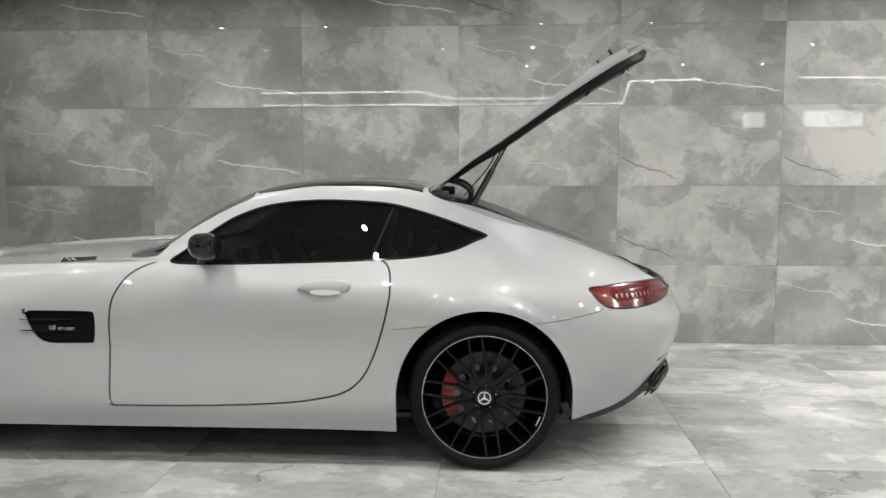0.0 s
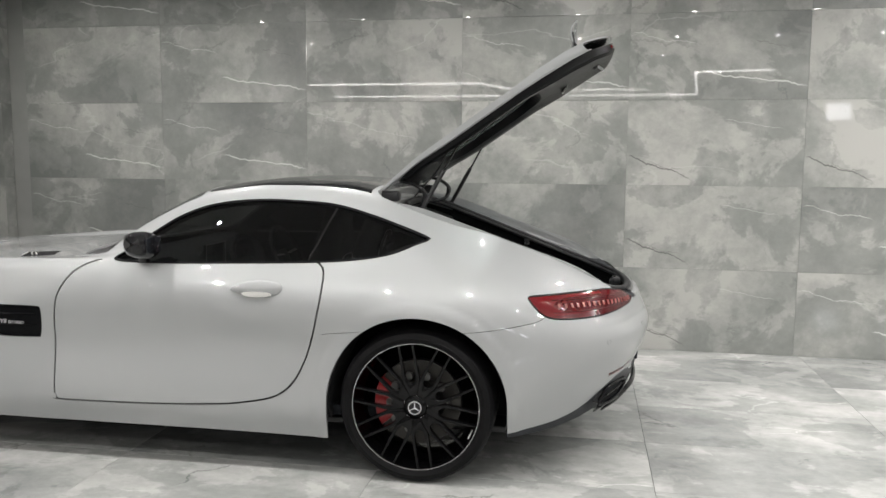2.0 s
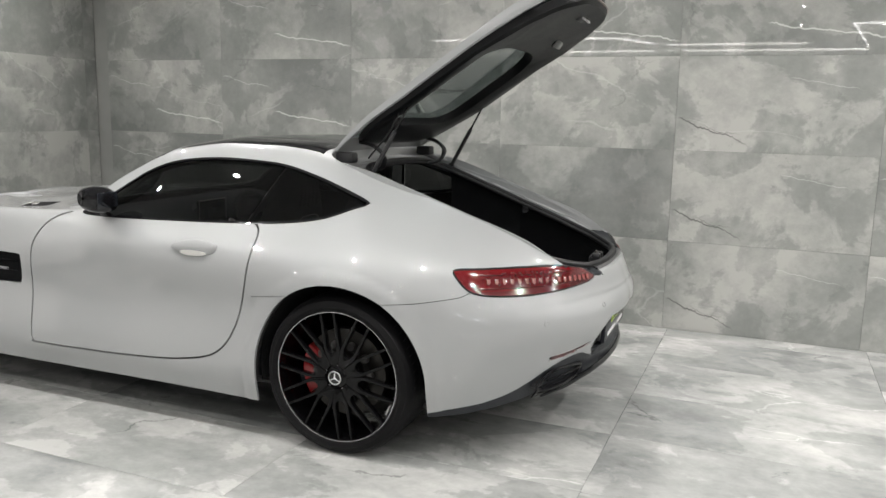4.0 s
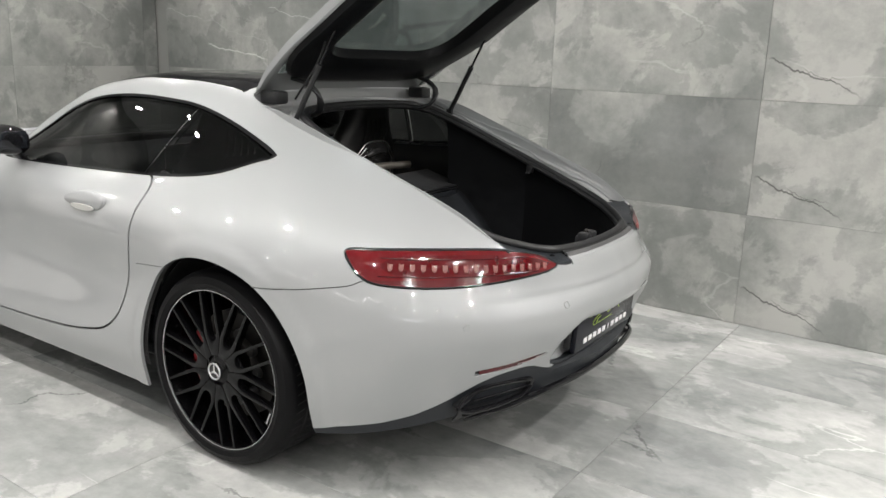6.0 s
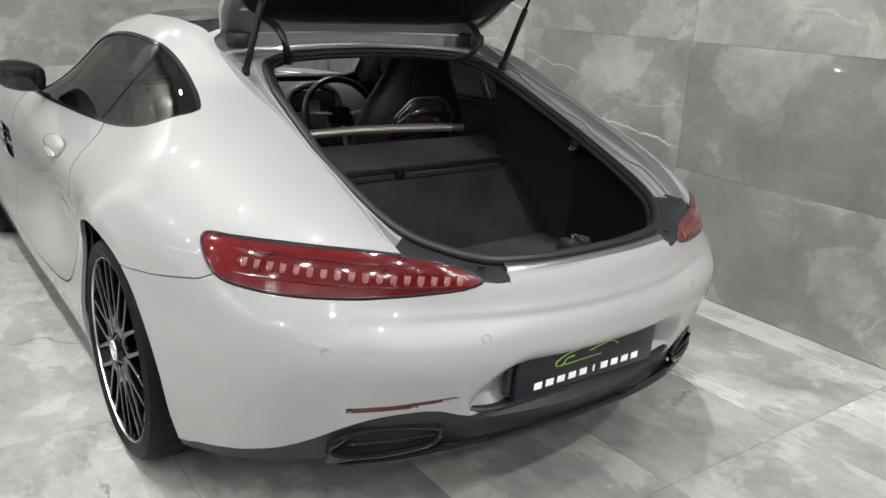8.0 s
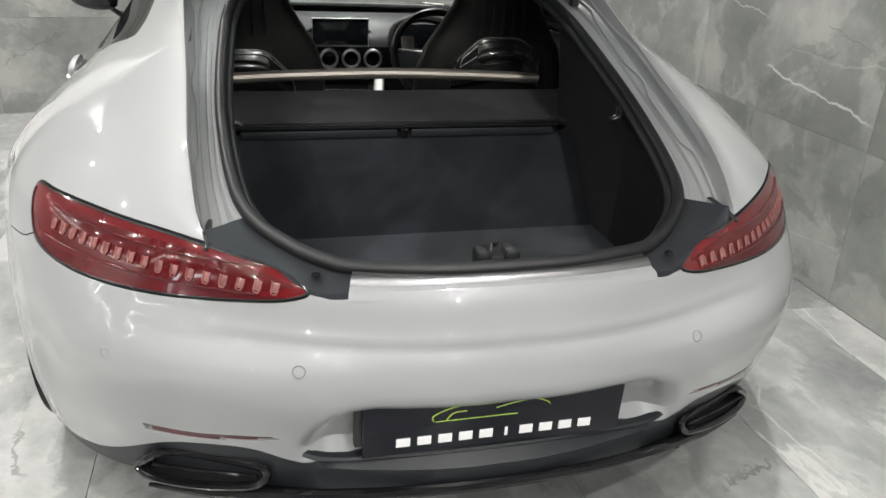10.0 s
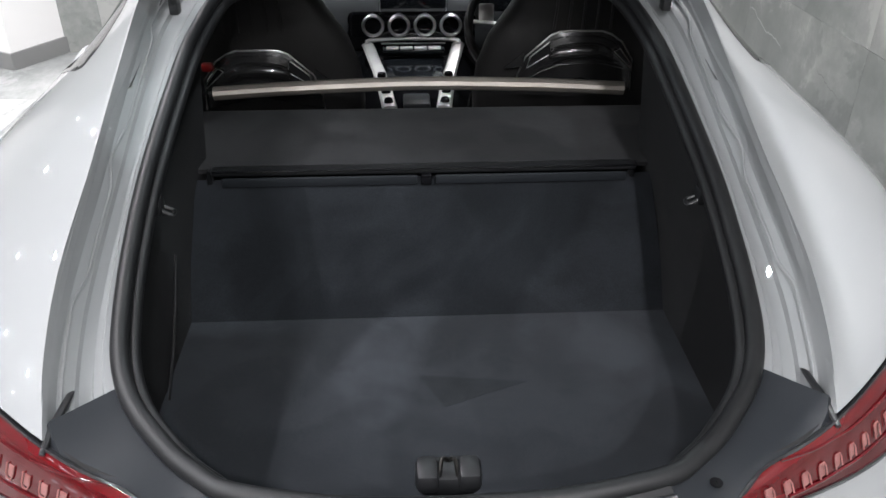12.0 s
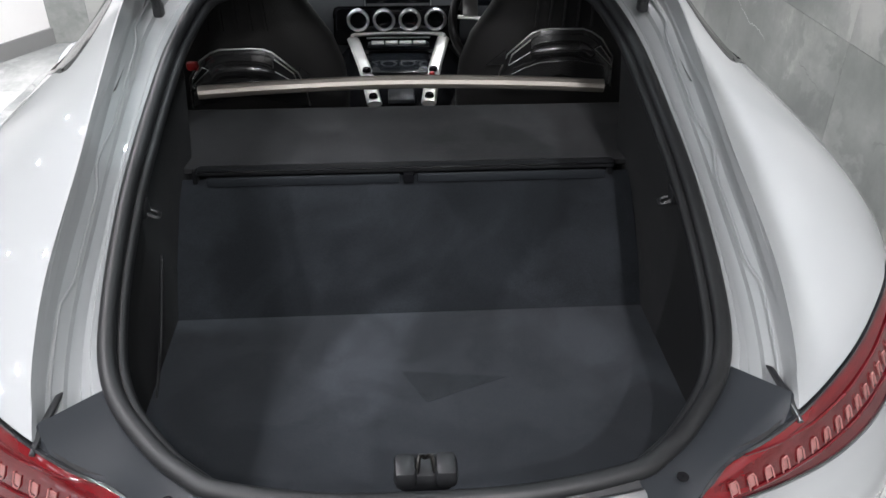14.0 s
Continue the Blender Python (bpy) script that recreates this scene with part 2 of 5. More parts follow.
SILL_METAL = mat("sill_metal", (0.27, 0.27, 0.275), 0.36, 1, 0, 0.15, 500, 0.12, 30)
WARM_METAL = mat("satin_titanium", (0.60, 0.56, 0.50), 0.55, 1, 0, 0.1, 700, 0.08, 20)
RIM_BLACK = mat("satin_black_rim", (0.0022, 0.0022, 0.0025), 0.13, 0, 0.0, 0, 500, 0.15, 18, 0.22)
RIM_EDGE = mat("machined_rim_edge", (0.6, 0.6, 0.61), 0.25, 1, 0, 0, 300, 0.08, 20)
DISC_MOUNT = mat("disc_mount_steel", (0.22, 0.22, 0.215), 0.4, 1, 0, 0.1, 400, 0.15, 30)
DISC = mat("brake_disc_steel", (0.055, 0.053, 0.05), 0.4, 1, 0, 0.15, 400, 0.2, 20)
CALIPER = mat("red_caliper_paint", (0.26, 0.008, 0.010), 0.3, 0, 0.4, 0.05, 400, 0.12, 20)
RED_LENS = mat("red_lamp_plastic", (0.105, 0.0022, 0.0045), 0.08, 0, 0.6, 0.0, 120, 0.35, 16)
RED_CORE = mat("dark_red_lamp_core", (0.072, 0.0016, 0.0032), 0.08, 0, 0.6, 0, 120, 0.4, 60)
RED_DEEP = mat("deep_red_lamp_plastic", (0.07, 0.004, 0.006), 0.15, 0, 0.3, 0, 300, 0.3, 20)
LED_CLEAR = mat("frosted_lamp_element", (0.24, 0.10, 0.092), 0.2, 0, 0.5, 0.1, 300, 0.2, 40)
LAMP_EDGE = mat("smoked_lamp_edge", (0.02, 0.02, 0.022), 0.12, 0, 0.8, 0, 300, 0.1, 20)
RED_MARK = mat("red_buckle", (0.4, 0.02, 0.02), 0.4, 0, 0, 0.1, 300, 0.1, 20)
SIGN_BLACK = mat("sign_black", (0.007, 0.0075, 0.012), 0.2, 0, 0.0, 0, 300, 0.05, 10, 0.25)
SIGN_WHITE = mat("sign_white", (0.8, 0.8, 0.8), 0.4, 0, 0, 0.05, 300, 0.03, 20)
SIGN_GREEN = mat("sign_green", (0.42, 0.62, 0.06), 0.4, 0, 0, 0.05, 300, 0.03, 20)
SCREEN = mat("dark_screen", (0.012, 0.014, 0.017), 0.12, 0, 0.3, 0, 300, 0.06, 10)
WHITE_WALL = mat("white_plaster", (0.78, 0.77, 0.75), 0.6, 0, 0, 0.12, 120, 0.03, 2.0)
CEILING = mat("ceiling_paint", (0.52, 0.52, 0.52), 0.7, 0, 0, 0.12, 120, 0.04, 1.5)
SKIRTING = mat("grey_stone_skirting", (0.20, 0.20, 0.195), 0.35, 0, 0, 0.1, 90, 0.15, 5)
GROUT = mat("grey_grout", (0.22, 0.225, 0.215), 0.85, 0, 0, 0.4, 400, 0.2, 4)
DARK_TINT = pane("dark_tinted_glass", (0.05, 0.052, 0.052), 0.0, 1.5)
SCREEN_GLASS = pane("windscreen_glass", (0.86, 0.89, 0.88), 0.0, 1.5)
GATE_GLASS = pane("tailgate_glass", (0.55, 0.59, 0.59), 0.0, 1.5)
CRACK, VEIN = (0.055, 0.056, 0.052), (0.56, 0.57, 0.54)
WALL_TONES = ((0.135, 0.143, 0.135), (0.212, 0.221, 0.209), (0.345, 0.346, 0.326), 0.34)
WALL_STONE = marble("wall_marble", *WALL_TONES, 0.35, 0.3, polish=1.0, shift=.015, tone=.07)
WALL_CRACKED = marble("wall_marble_cracked", *WALL_TONES, 0.2, 0.2, polish=1.0, shift=.045, tone=.10,
                      strokes=((-.60, -.12, -.09, -.36, .17, .0060, CRACK, .85), (-.44, -.18, -.12, -.30, .20, .0034, CRACK, .6), (.05, .5, .18, -.2, .09, .003, VEIN, .35)))
WALL_VEINED = marble("wall_marble_veined", *WALL_TONES, 0.3, 0.3, polish=1.0, shift=-.025, tone=.08,
                     strokes=((-.10, .62, -.11, -.13, .10, .007, VEIN, .75), (-.6, -.1, .16, -.18, .13, .0040, VEIN, .5), (.22, .52, .12, -.25, .15, .003, CRACK, .4)))
FLOOR_STONE = marble("floor_marble", (0.168, 0.176, 0.172), (0.28, 0.288, 0.279), (0.41, 0.41, 0.398), 0.075, 0.7, 0.55, (1, 1.3, 1), 0.12)
LED = glow("led_white", (1.0, 0.97, 0.93), 17.0)
SPOT = glow("downlight_white", (1.0, 0.97, 0.93), 100.0)
WINDOW_GLOW = glow("far_window_daylight", (0.95, 0.97, 1.0), 7.0)

# ---- the car's outer skin: feature lines lofted from nose to tail ----
# car axes: x to the rear from the rear axle, y across, z up; left half, mirrored later
#LOFT-BEGIN
X_TAIL, X_NOSE, PER_DEG = 0.20, -2.75, 0.014


def u_of(x=None, tail=None, nose=None):
    """Way along the skin: x on the flanks, then degrees round the tail or the nose."""
    if tail is not None:
        return X_TAIL + tail * PER_DEG
    if nose is not None:
        return X_NOSE - nose * PER_DEG
    return x


def pchip(xs, ys, q):
    xs, ys, q = np.array(xs, float), np.array(ys, float), np.array(q, float)
    h, d = np.diff(xs), np.diff(ys) / np.diff(xs)
    m = np.zeros_like(xs)
    m[0], m[-1] = d[0], d[-1]
    for i in range(1, len(xs) - 1):
        if d[i - 1] * d[i] > 0:
            w1, w2 = 2 * h[i] + h[i - 1], h[i] + 2 * h[i - 1]
            m[i] = (w1 + w2) / (w1 / d[i - 1] + w2 / d[i])
    k = np.clip(np.searchsorted(xs, q) - 1, 0, len(xs) - 2)
    t = (q - xs[k]) / h[k]
    return ((1 + 2 * t) * (1 - t) ** 2 * ys[k] + t * (1 - t) ** 2 * h[k] * m[k]
            + t * t * (3 - 2 * t) * ys[k + 1] + t * t * (t - 1) * h[k] * m[k + 1])


# each line: nose (degrees, reach, z), flank (x, reach, z), tail (degrees, reach, z)
LINES = [
    # lower edge
    ([(90, .74, .16), (60, .80, .15), (30, .87, .16)],
     [(-2.75, .91, .17), (-2.2, .93, .18), (-1.7, .93, .178), (-.9, .93, .176), (-.4, .935, .172), (0, .94, .186), (.2, .93, .20)],
     [(15, .905, .213), (30, .86, .245), (45, .81, .285), (60, .77, .308), (75, .74, .304), (90, .73, .30)]),
    # low crease
    ([(90, .78, .30), (60, .83, .30), (30, .89, .30)],
     [(-2.75, .94, .30), (-2.2, .955, .295), (-1.7, .955, .285), (-.9, .955, .287), (-.4, .958, .30), (0, .975, .33), (.2, .962, .34)],
     [(15, .935, .355), (30, .905, .385), (45, .86, .41), (60, .81, .425), (75, .78, .43), (90, .77, .43)]),
    # middle of the flank
    ([(90, .81, .50), (60, .86, .52), (30, .91, .54)],
     [(-2.75, .955, .56), (-2.2, .935, .54), (-1.7, .925, .53), (-.9, .925, .54), (-.4, .945, .55), (0, .985, .58), (.2, .968, .585)],
     [(15, .945, .59), (30, .93, .59), (45, .905, .595), (60, .862, .60), (75, .826, .61), (90, .812, .61)]),
    # shoulder
    ([(90, .78, .68), (60, .83, .70), (30, .88, .72)],
     [(-2.75, .93, .75), (-2.2, .915, .75), (-1.7, .925, .77), (-.9, .945, .79), (-.4, .955, .78), (0, .98, .76), (.2, .955, .745)],
     [(15, .913, .735), (30, .885, .715), (45, .855, .69), (60, .812, .675), (75, .792, .676), (90, .780, .678)]),
    # belt, top of the tail lamp, rear edge
    ([(90, .70, .76), (60, .74, .78), (30, .77, .81)],
     [(-2.75, .80, .85), (-2.2, .83, .885), (-1.7, .855, .897), (-1.3, .86, .90), (-.9, .85, .905), (-.5, .832, .92), (-.2, .825, .925), (0, .85, .90), (.2, .88, .85)],
     [(15, .87, .81), (30, .83, .805), (45, .80, .805), (52, .79, .795), (63, .772, .75), (75, .756, .747), (90, .745, .748)]),
    # top of the side windows, edge of the tailgate
    ([(90, .50, .79), (60, .52, .82), (30, .55, .85)],
     [(-2.75, .57, .852), (-2.2, .64, .879), (-1.7, .73, .908), (-1.5, .76, .93), (-1.3, .70, 1.045), (-1.0, .662, 1.165), (-.8, .645, 1.187), (-.56, .636, 1.183), (-.3, .622, 1.135), (0, .592, 1.078), (.2, .565, 1.045)],
     [(15, .57, 1.0), (30, .62, .945), (45, .71, .86), (52, .72, .825), (63, .70, .783), (75, .69, .772), (90, .685, .772)]),
    # roof rail
    ([(90, .30, .82), (60, .30, .84), (30, .30, .86)],
     [(-2.75, .32, .862), (-2.2, .38, .889), (-1.75, .50, .915), (-1.55, .69, .95), (-1.4, .66, 1.05), (-1.26, .63, 1.13), (-1.13, .60, 1.195), (-1.0, .578, 1.225), (-.8, .558, 1.25), (-.57, .55, 1.249), (-.44, .542, 1.24), (-.28, .53, 1.207), (0, .50, 1.13), (.2, .46, 1.075)],
     [(30, .46, .992), (60, .46, .922), (90, .46, .90)]),
    # crown
    ([(90, .001, .87), (30, .001, .87)],
     [(-2.75, 0, .858), (-2.2, 0, .892), (-1.78, 0, .922), (-1.5, 0, 1.07), (-1.26, 0, 1.2), (-1.0, 0, 1.264), (-.72, 0, 1.284), (-.45, 0, 1.27), (-.2, 0, 1.21), (.2, 0, 1.09)],
     [(30, .001, 1.09), (90, .001, 1.09)]),
]
STEPS = (5, 10, 9, 10, 14, 8, 14)


def skin(du=0.014):
    """Grid of the left half: x, y, z, u, v for every row (along) and column (up)."""
    us = np.arange(u_of(nose=90), u_of(tail=90) + 1e-6, du)
    us[-1] = u_of(tail=90)
    reach, high = [], []
    for nose, flank, tail in LINES:
        k = [(u_of(nose=d), r, z) for d, r, z in nose] + [(u_of(x), r, z) for x, r, z in flank] + [(u_of(tail=d), r, z) for d, r, z in tail]
        r, z = pchip([a[0] for a in k], [a[1] for a in k], us), pchip([a[0] for a in k], [a[2] for a in k], us)
        for _ in range(8):
            r[1:-1], z[1:-1] = (r[:-2] + 2 * r[1:-1] + r[2:]) / 4, (z[:-2] + 2 * z[1:-1] + z[2:]) / 4
        reach.append(r)
        high.append(z)
    P = np.stack([np.array(reach), np.array(high)], -1)  # line, row, (reach, z)
    P = np.concatenate([2 * P[:1] - P[1:2], P, P[-1:] * [1, 1]])
    P[-1] = P[-3] * [-1, 1]
    cols, vs = [], []
    for j, n in enumerate(STEPS):
        a, b, c, d = P[j], P[j + 1], P[j + 2], P[j + 3]
        t1 = np.maximum(np.linalg.norm(b - a, axis=1), 1e-4)[:, None] ** .5
        t2 = np.maximum(np.linalg.norm(c - b, axis=1), 1e-4)[:, None] ** .5
        t3 = np.maximum(np.linalg.norm(d - c, axis=1), 1e-4)[:, None] ** .5
        m1 = t2 * ((b - a) / t1 - (c - a) / (t1 + t2) + (c - b) / t2)
        m2 = t2 * ((c - b) / t2 - (d - b) / (t2 + t3) + (d - c) / t3)
        for i in range(n + (j == len(STEPS) - 1)):
            s = i / n
            cols.append((2 * s**3 - 3 * s**2 + 1) * b + (s**3 - 2 * s**2 + s) * m1 + (-2 * s**3 + 3 * s**2) * c + (s**3 - s**2) * m2)
            vs.append(j + s)
    G = np.stack(cols, 1)
    U, V = np.meshgrid(us, vs, indexing="ij")
    R, Z = np.maximum(G[..., 0], 0), G[..., 1]
    ang = np.where(U > X_TAIL, (U - X_TAIL) / PER_DEG, np.where(U < X_NOSE, (X_NOSE - U) / PER_DEG, 0)) * np.pi / 180
    deg = (U - X_TAIL) / PER_DEG
    low = np.clip((deg - 33) / 24, 0, 1) * np.clip((.668 - Z) / .013, 0, 1) * np.clip((Z - .545) / .08, 0, 1)
    R = R - np.where(V < 3.3, .0075 * low, 0)  # crease under the rear edge
    base = np.clip(U, X_NOSE, X_TAIL)
    X = base + R * np.sin(ang) * np.where(U > X_TAIL, 1, -1)
    Y = -R * np.cos(ang)
    Y[np.abs(Y) < 2e-3] = 0
    return X, Y, Z, U, V
#LOFT-END


# ---- mesh helpers ----
def part(name, bm, material, parent=None, label="", smooth=35.0):
    me = bpy.data.meshes.new(name)
    if isinstance(bm, tuple):
        me.from_pydata(bm[0], [], bm[1])
    else:
        bm.to_mesh(me)
        bm.free()
    me.validate()
    me.materials.append(material)
    if smooth:
        me.polygons.foreach_set("use_smooth", [True] * len(me.polygons))
        me.set_sharp_from_angle(angle=radians(smooth))
    ob = new(name, me)
    if parent:
        ob.parent = parent
    if label:
        ob["label"] = label
    return ob


def thing(name, label, category, group="", kind="", at=None):
    ob = tagged(new(name), label, category, group, kind)
    ob.empty_display_size = 0.1
    if at is not None:
        ob.matrix_world = at
    return ob


def box(cx, cy, cz, sx, sy, sz, bevel=0.0, m=None, bm=None, seg=2):
    out = bm or bmesh.new()
    r = bmesh.ops.create_cube(out, size=1, matrix=(m or Matrix()) @ Matrix.Translation((cx, cy, cz)) @ Matrix.Diagonal((sx, sy, sz, 1)))
    if bevel:
        bmesh.ops.bevel(out, geom=list({e for v in r["verts"] for e in v.link_edges}), offset=bevel, segments=seg, profile=0.5, affect="EDGES")
    return out


def smooth_path(pts, n=8, closed=False):
    """Points of a soft curve through the given ones."""
    p = [Vector(a) for a in pts]
    out = []
    m = len(p)
    for i in range(m if closed else m - 1):
        a = p[(i - 1) % m] if closed or i else p[0] * 2 - p[1]
        b, c = p[i], p[(i + 1) % m]
        d = p[(i + 2) % m] if closed or i + 2 < m else p[-1] * 2 - p[-2]
        for k in range(n):
            t = k / n
            out.append(0.5 * ((2 * b) + (c - a) * t + (2 * a - 5 * b + 4 * c - d) * t * t + (3 * b - a - 3 * c + d) * t**3))
    if not closed:
        out.append(p[-1])
    return out


def tube(pts, r, sides=8, closed=False, flat=1.0, bm=None):
    """A round (or flattened) bar along a path; r may change along it."""
    out = bm or bmesh.new()
    p = [Vector(a) for a in pts]
    n = len(p)
    rings = []
    up = Vector((0.03, 0.02, 1))
    for i in range(n):
        t = (p[(i + 1) % n] - p[i - 1]) if closed else (p[min(i + 1, n - 1)] - p[max(i - 1, 0)])
        t.normalize()
        a = t.cross(up if abs(t.z) < 0.97 else Vector((1, 0.1, 0))).normalized()
        b = a.cross(t).normalized()
        rr = r[i] if isinstance(r, (list, tuple)) else r
        rings.append([out.verts.new(p[i] + a * math.cos(k * math.tau / sides) * rr + b * math.sin(k * math.tau / sides) * rr * flat) for k in range(sides)])
    for i in range(n if closed else n - 1):
        q = rings[(i + 1) % n]
        for k in range(sides):
            out.faces.new((rings[i][k], rings[i][(k + 1) % sides], q[(k + 1) % sides], q[k]))
    if not closed:
        out.faces.new(rings[0][::-1])
        out.faces.new(rings[-1])
    bmesh.ops.recalc_face_normals(out, faces=out.faces)
    return out


def prism(poly, depth, m=Matrix(), bevel=0.0, bm=None, seg=2):
    """A flat outline (x, y) raised to depth along z, placed by m."""
    out = bm or bmesh.new()
    lo = [out.verts.new(m @ Vector((a[0], a[1], 0))) for a in poly]
    hi = [out.verts.new(m @ Vector((a[0], a[1], depth))) for a in poly]
    n = len(poly)
    fs = [out.faces.new(lo[::-1]), out.faces.new(hi)]
    for i in range(n):
        fs.append(out.faces.new((lo[i], lo[(i + 1) % n], hi[(i + 1) % n], hi[i])))
    bmesh.ops.recalc_face_normals(out, faces=fs)
    if bevel:
        es = list(dict.fromkeys(e for f in fs[:2] for e in f.edges))
        bmesh.ops.bevel(out, geom=es, offset=bevel, segments=seg, profile=0.5, affect="EDGES")
    return out


def lathe(profile, n=48, closed=True, bm=None):
    """Turns (radius, y) round the y axis."""
    out = bm or bmesh.new()
    rings = [[out.verts.new((r * math.cos(k * math.tau / n), y, r * math.sin(k * math.tau / n))) for k in range(n)] for r, y in profile]
    m = len(rings)
    for i in range(m if closed else m - 1):
        a, b = rings[i], rings[(i + 1) % m]
        for k in range(n):
            out.faces.new((a[k], a[(k + 1) % n], b[(k + 1) % n], b[k]))
    bmesh.ops.recalc_face_normals(out, faces=out.faces)
    return out


def sheet(rows, thick=0.0, bm=None):
    """A surface through rows of points, given a thickness along its own normals."""
    out = bm or bmesh.new()
    g = [[out.verts.new(q) for q in r] for r in rows]
    fs = []
    for i in range(len(g) - 1):
        for j in range(len(g[0]) - 1):
            fs.append(out.faces.new((g[i][j], g[i + 1][j], g[i + 1][j + 1], g[i][j + 1])))
    if thick:
        bmesh.ops.recalc_face_normals(out, faces=fs)
        bmesh.ops.solidify(out, geom=fs, thickness=thick)
        bmesh.ops.recalc_face_normals(out, faces=out.faces)
    return out


def chamfer_tile(w, h, t, c):
    """A tile with a fine bevel, lying in x, y with its face up: shared by all its repeats."""
    a, b = w / 2, h / 2
    v = [(-a, -b, 0), (a, -b, 0), (a, b, 0), (-a, b, 0), (-a, -b, t - c), (a, -b, t - c), (a, b, t - c), (-a, b, t - c),
         (-a + c, -b + c, t), (a - c, -b + c, t), (a - c, b - c, t), (-a + c, b - c, t)]
    f = [(8, 9, 10, 11)] + [(i, (i + 1) % 4, (i + 1) % 4 + 4, i + 4) for i in range(4)] + [(i + 4, (i + 1) % 4 + 4, (i + 1) % 4 + 8, i + 8) for i in range(4)]
    return v, f


# ---- the hall ----
WALL_Y, TILE_W, TILE_H, CEIL = 1.755, 1.2, 0.6, 3.0
TILE_X0 = 0.962  # a joint between wall tiles

floor = tagged(part("floor", box(2.5, -5.6, -0.062, 17.0, 15.6, 0.1), GROUT, None, smooth=0), "polished grey and white marble tile floor", "floor", kind="structure")
wall_north = tagged(part("wall_north", box(2.5, WALL_Y + 0.112, CEIL / 2, 17.0, 0.2, CEIL), GROUT, None, smooth=0), "wall of large polished grey marble tiles", "wall", kind="structure")
WEST = pose(-3.98, WALL_Y, 0, 0, 0, 8.0)
wall_west = tagged(part("wall_west", box(-0.112, -2.6, CEIL / 2, 0.2, 5.2, CEIL, m=WEST), GROUT, None, smooth=0), "wall of large polished grey marble tiles", "wall", kind="structure")
tagged(part("wall_east", box(11.1, -5.6, CEIL / 2, 0.2, 15.6, CEIL), WHITE_WALL, None, smooth=0), "plain white plaster wall of the hall", "wall", kind="structure")
tagged(part("wall_south", box(2.5, -13.5, CEIL / 2, 17.4, 0.2, CEIL), WHITE_WALL, None, smooth=0), "plain white plaster wall of the hall", "wall", kind="structure")
tagged(part("wall_far_west", box(-6.1, -8.3, CEIL / 2, 0.2, 10.6, CEIL), WHITE_WALL, None, smooth=0), "plain white plaster wall of the hall", "wall", kind="structure")
ceiling = tagged(part("ceiling", box(2.5, -5.6, CEIL + 0.06, 17.4, 16.0, 0.12), CEILING, None, smooth=0), "plain grey ceiling with recessed downlights", "ceiling", kind="structure")

pillar_plan = [(-3.52, -2.13), (-3.085, -2.36), (-3.30, -2.78), (-3.75, -2.55)]
tagged(part("white_pillar", prism(pillar_plan, CEIL, bevel=0.004), WHITE_WALL, None, smooth=0), "white plastered pillar with a grey skirting", "pillar", kind="structure")


def grown(poly, d):
    c = Vector((sum(p[0] for p in poly) / len(poly), sum(p[1] for p in poly) / len(poly)))
    return [tuple(Vector(p) + (Vector(p) - c).normalized() * d * 1.414) for p in poly]


tagged(part("baseboard", prism(grown(pillar_plan, 0.012), 0.10, bevel=0.003), SKIRTING, None, smooth=0), "grey stone skirting round the pillar", "skirting", kind="structure")

# downlights in rows, as the gleam of the nearer ones in the stone shows
ring_mesh = lathe([(0.030, 0.0), (0.030, 0.012), (0.042, 0.012), (0.046, 0.006), (0.046, 0.0)], 20)
proto = thing("downlight", "round white recessed ceiling downlight, switched on", "downlight", "ceiling downlights")
part("trim_ring", ring_mesh, SIGN_WHITE, proto)
part("lens", lathe([(0.001, 0.0145), (0.020, 0.0135), (0.029, 0.011), (0.029, 0.002), (0.001, 0.002)], 16, False), SPOT, proto, "glowing frosted lens")


def dim(x, y):
    """The lamps just behind the car are weak, those along the wall past it strong."""
    if y > 0:
        return 0.7 if x < -0.5 else 0.97 if x < 1.5 else 0.5 if x < 2.5 else 1.5
    return 0.75 if y > -2 and 1.5 < x < 2.5 else 1.25 if x > 2.5 else 1.0


k = 0
# the row at y -8.0 is added, to brighten the far hall
for row_y, x_first, power in ((0.45, -3.2, 1.45), (-1.6, -4.45, 0.95), (-3.4, -4.45, 0.72), (-5.4, -4.45, 0.6), (-8.0, -4.45, 1.0)):
    for i in range(9):
        x = x_first + 1.25 * i
        at = pose(x, row_y, CEIL, -90, 0, 0)
        if k == 0:
            proto.matrix_world = at
        else:
            copy_thing(proto, at)
        k += 1
        if power:
            lamp = bpy.data.lights.new("downlight_beam", "AREA")
            lamp.shape, lamp.size, lamp.energy, lamp.color = "DISK", 0.052, LAMP_W * power * dim(x, row_y), (1.0, 0.968, 0.934)
            lamp.spread = radians(152)
            lo = new("downlight_beam", lamp)
            lo.matrix_world = pose(x, row_y, CEIL - 0.022)

# high windows in the far wall
for k, (xa, xb) in enumerate(((6.4, 6.95), (7.95, 9.4), (10.0, 10.8))):
    win = tagged(new("window_%d" % (k + 1)), "high window with daylight in the far white wall", "window", kind="structure")
    part("window_frame", box((xa + xb) / 2, -13.385, 2.58, xb - xa + .08, .03, .46, .006), SIGN_WHITE, win, smooth=0)
    part("pane", box((xa + xb) / 2, -13.366, 2.58, xb - xa, .01, .38), WINDOW_GLOW, win, smooth=0)

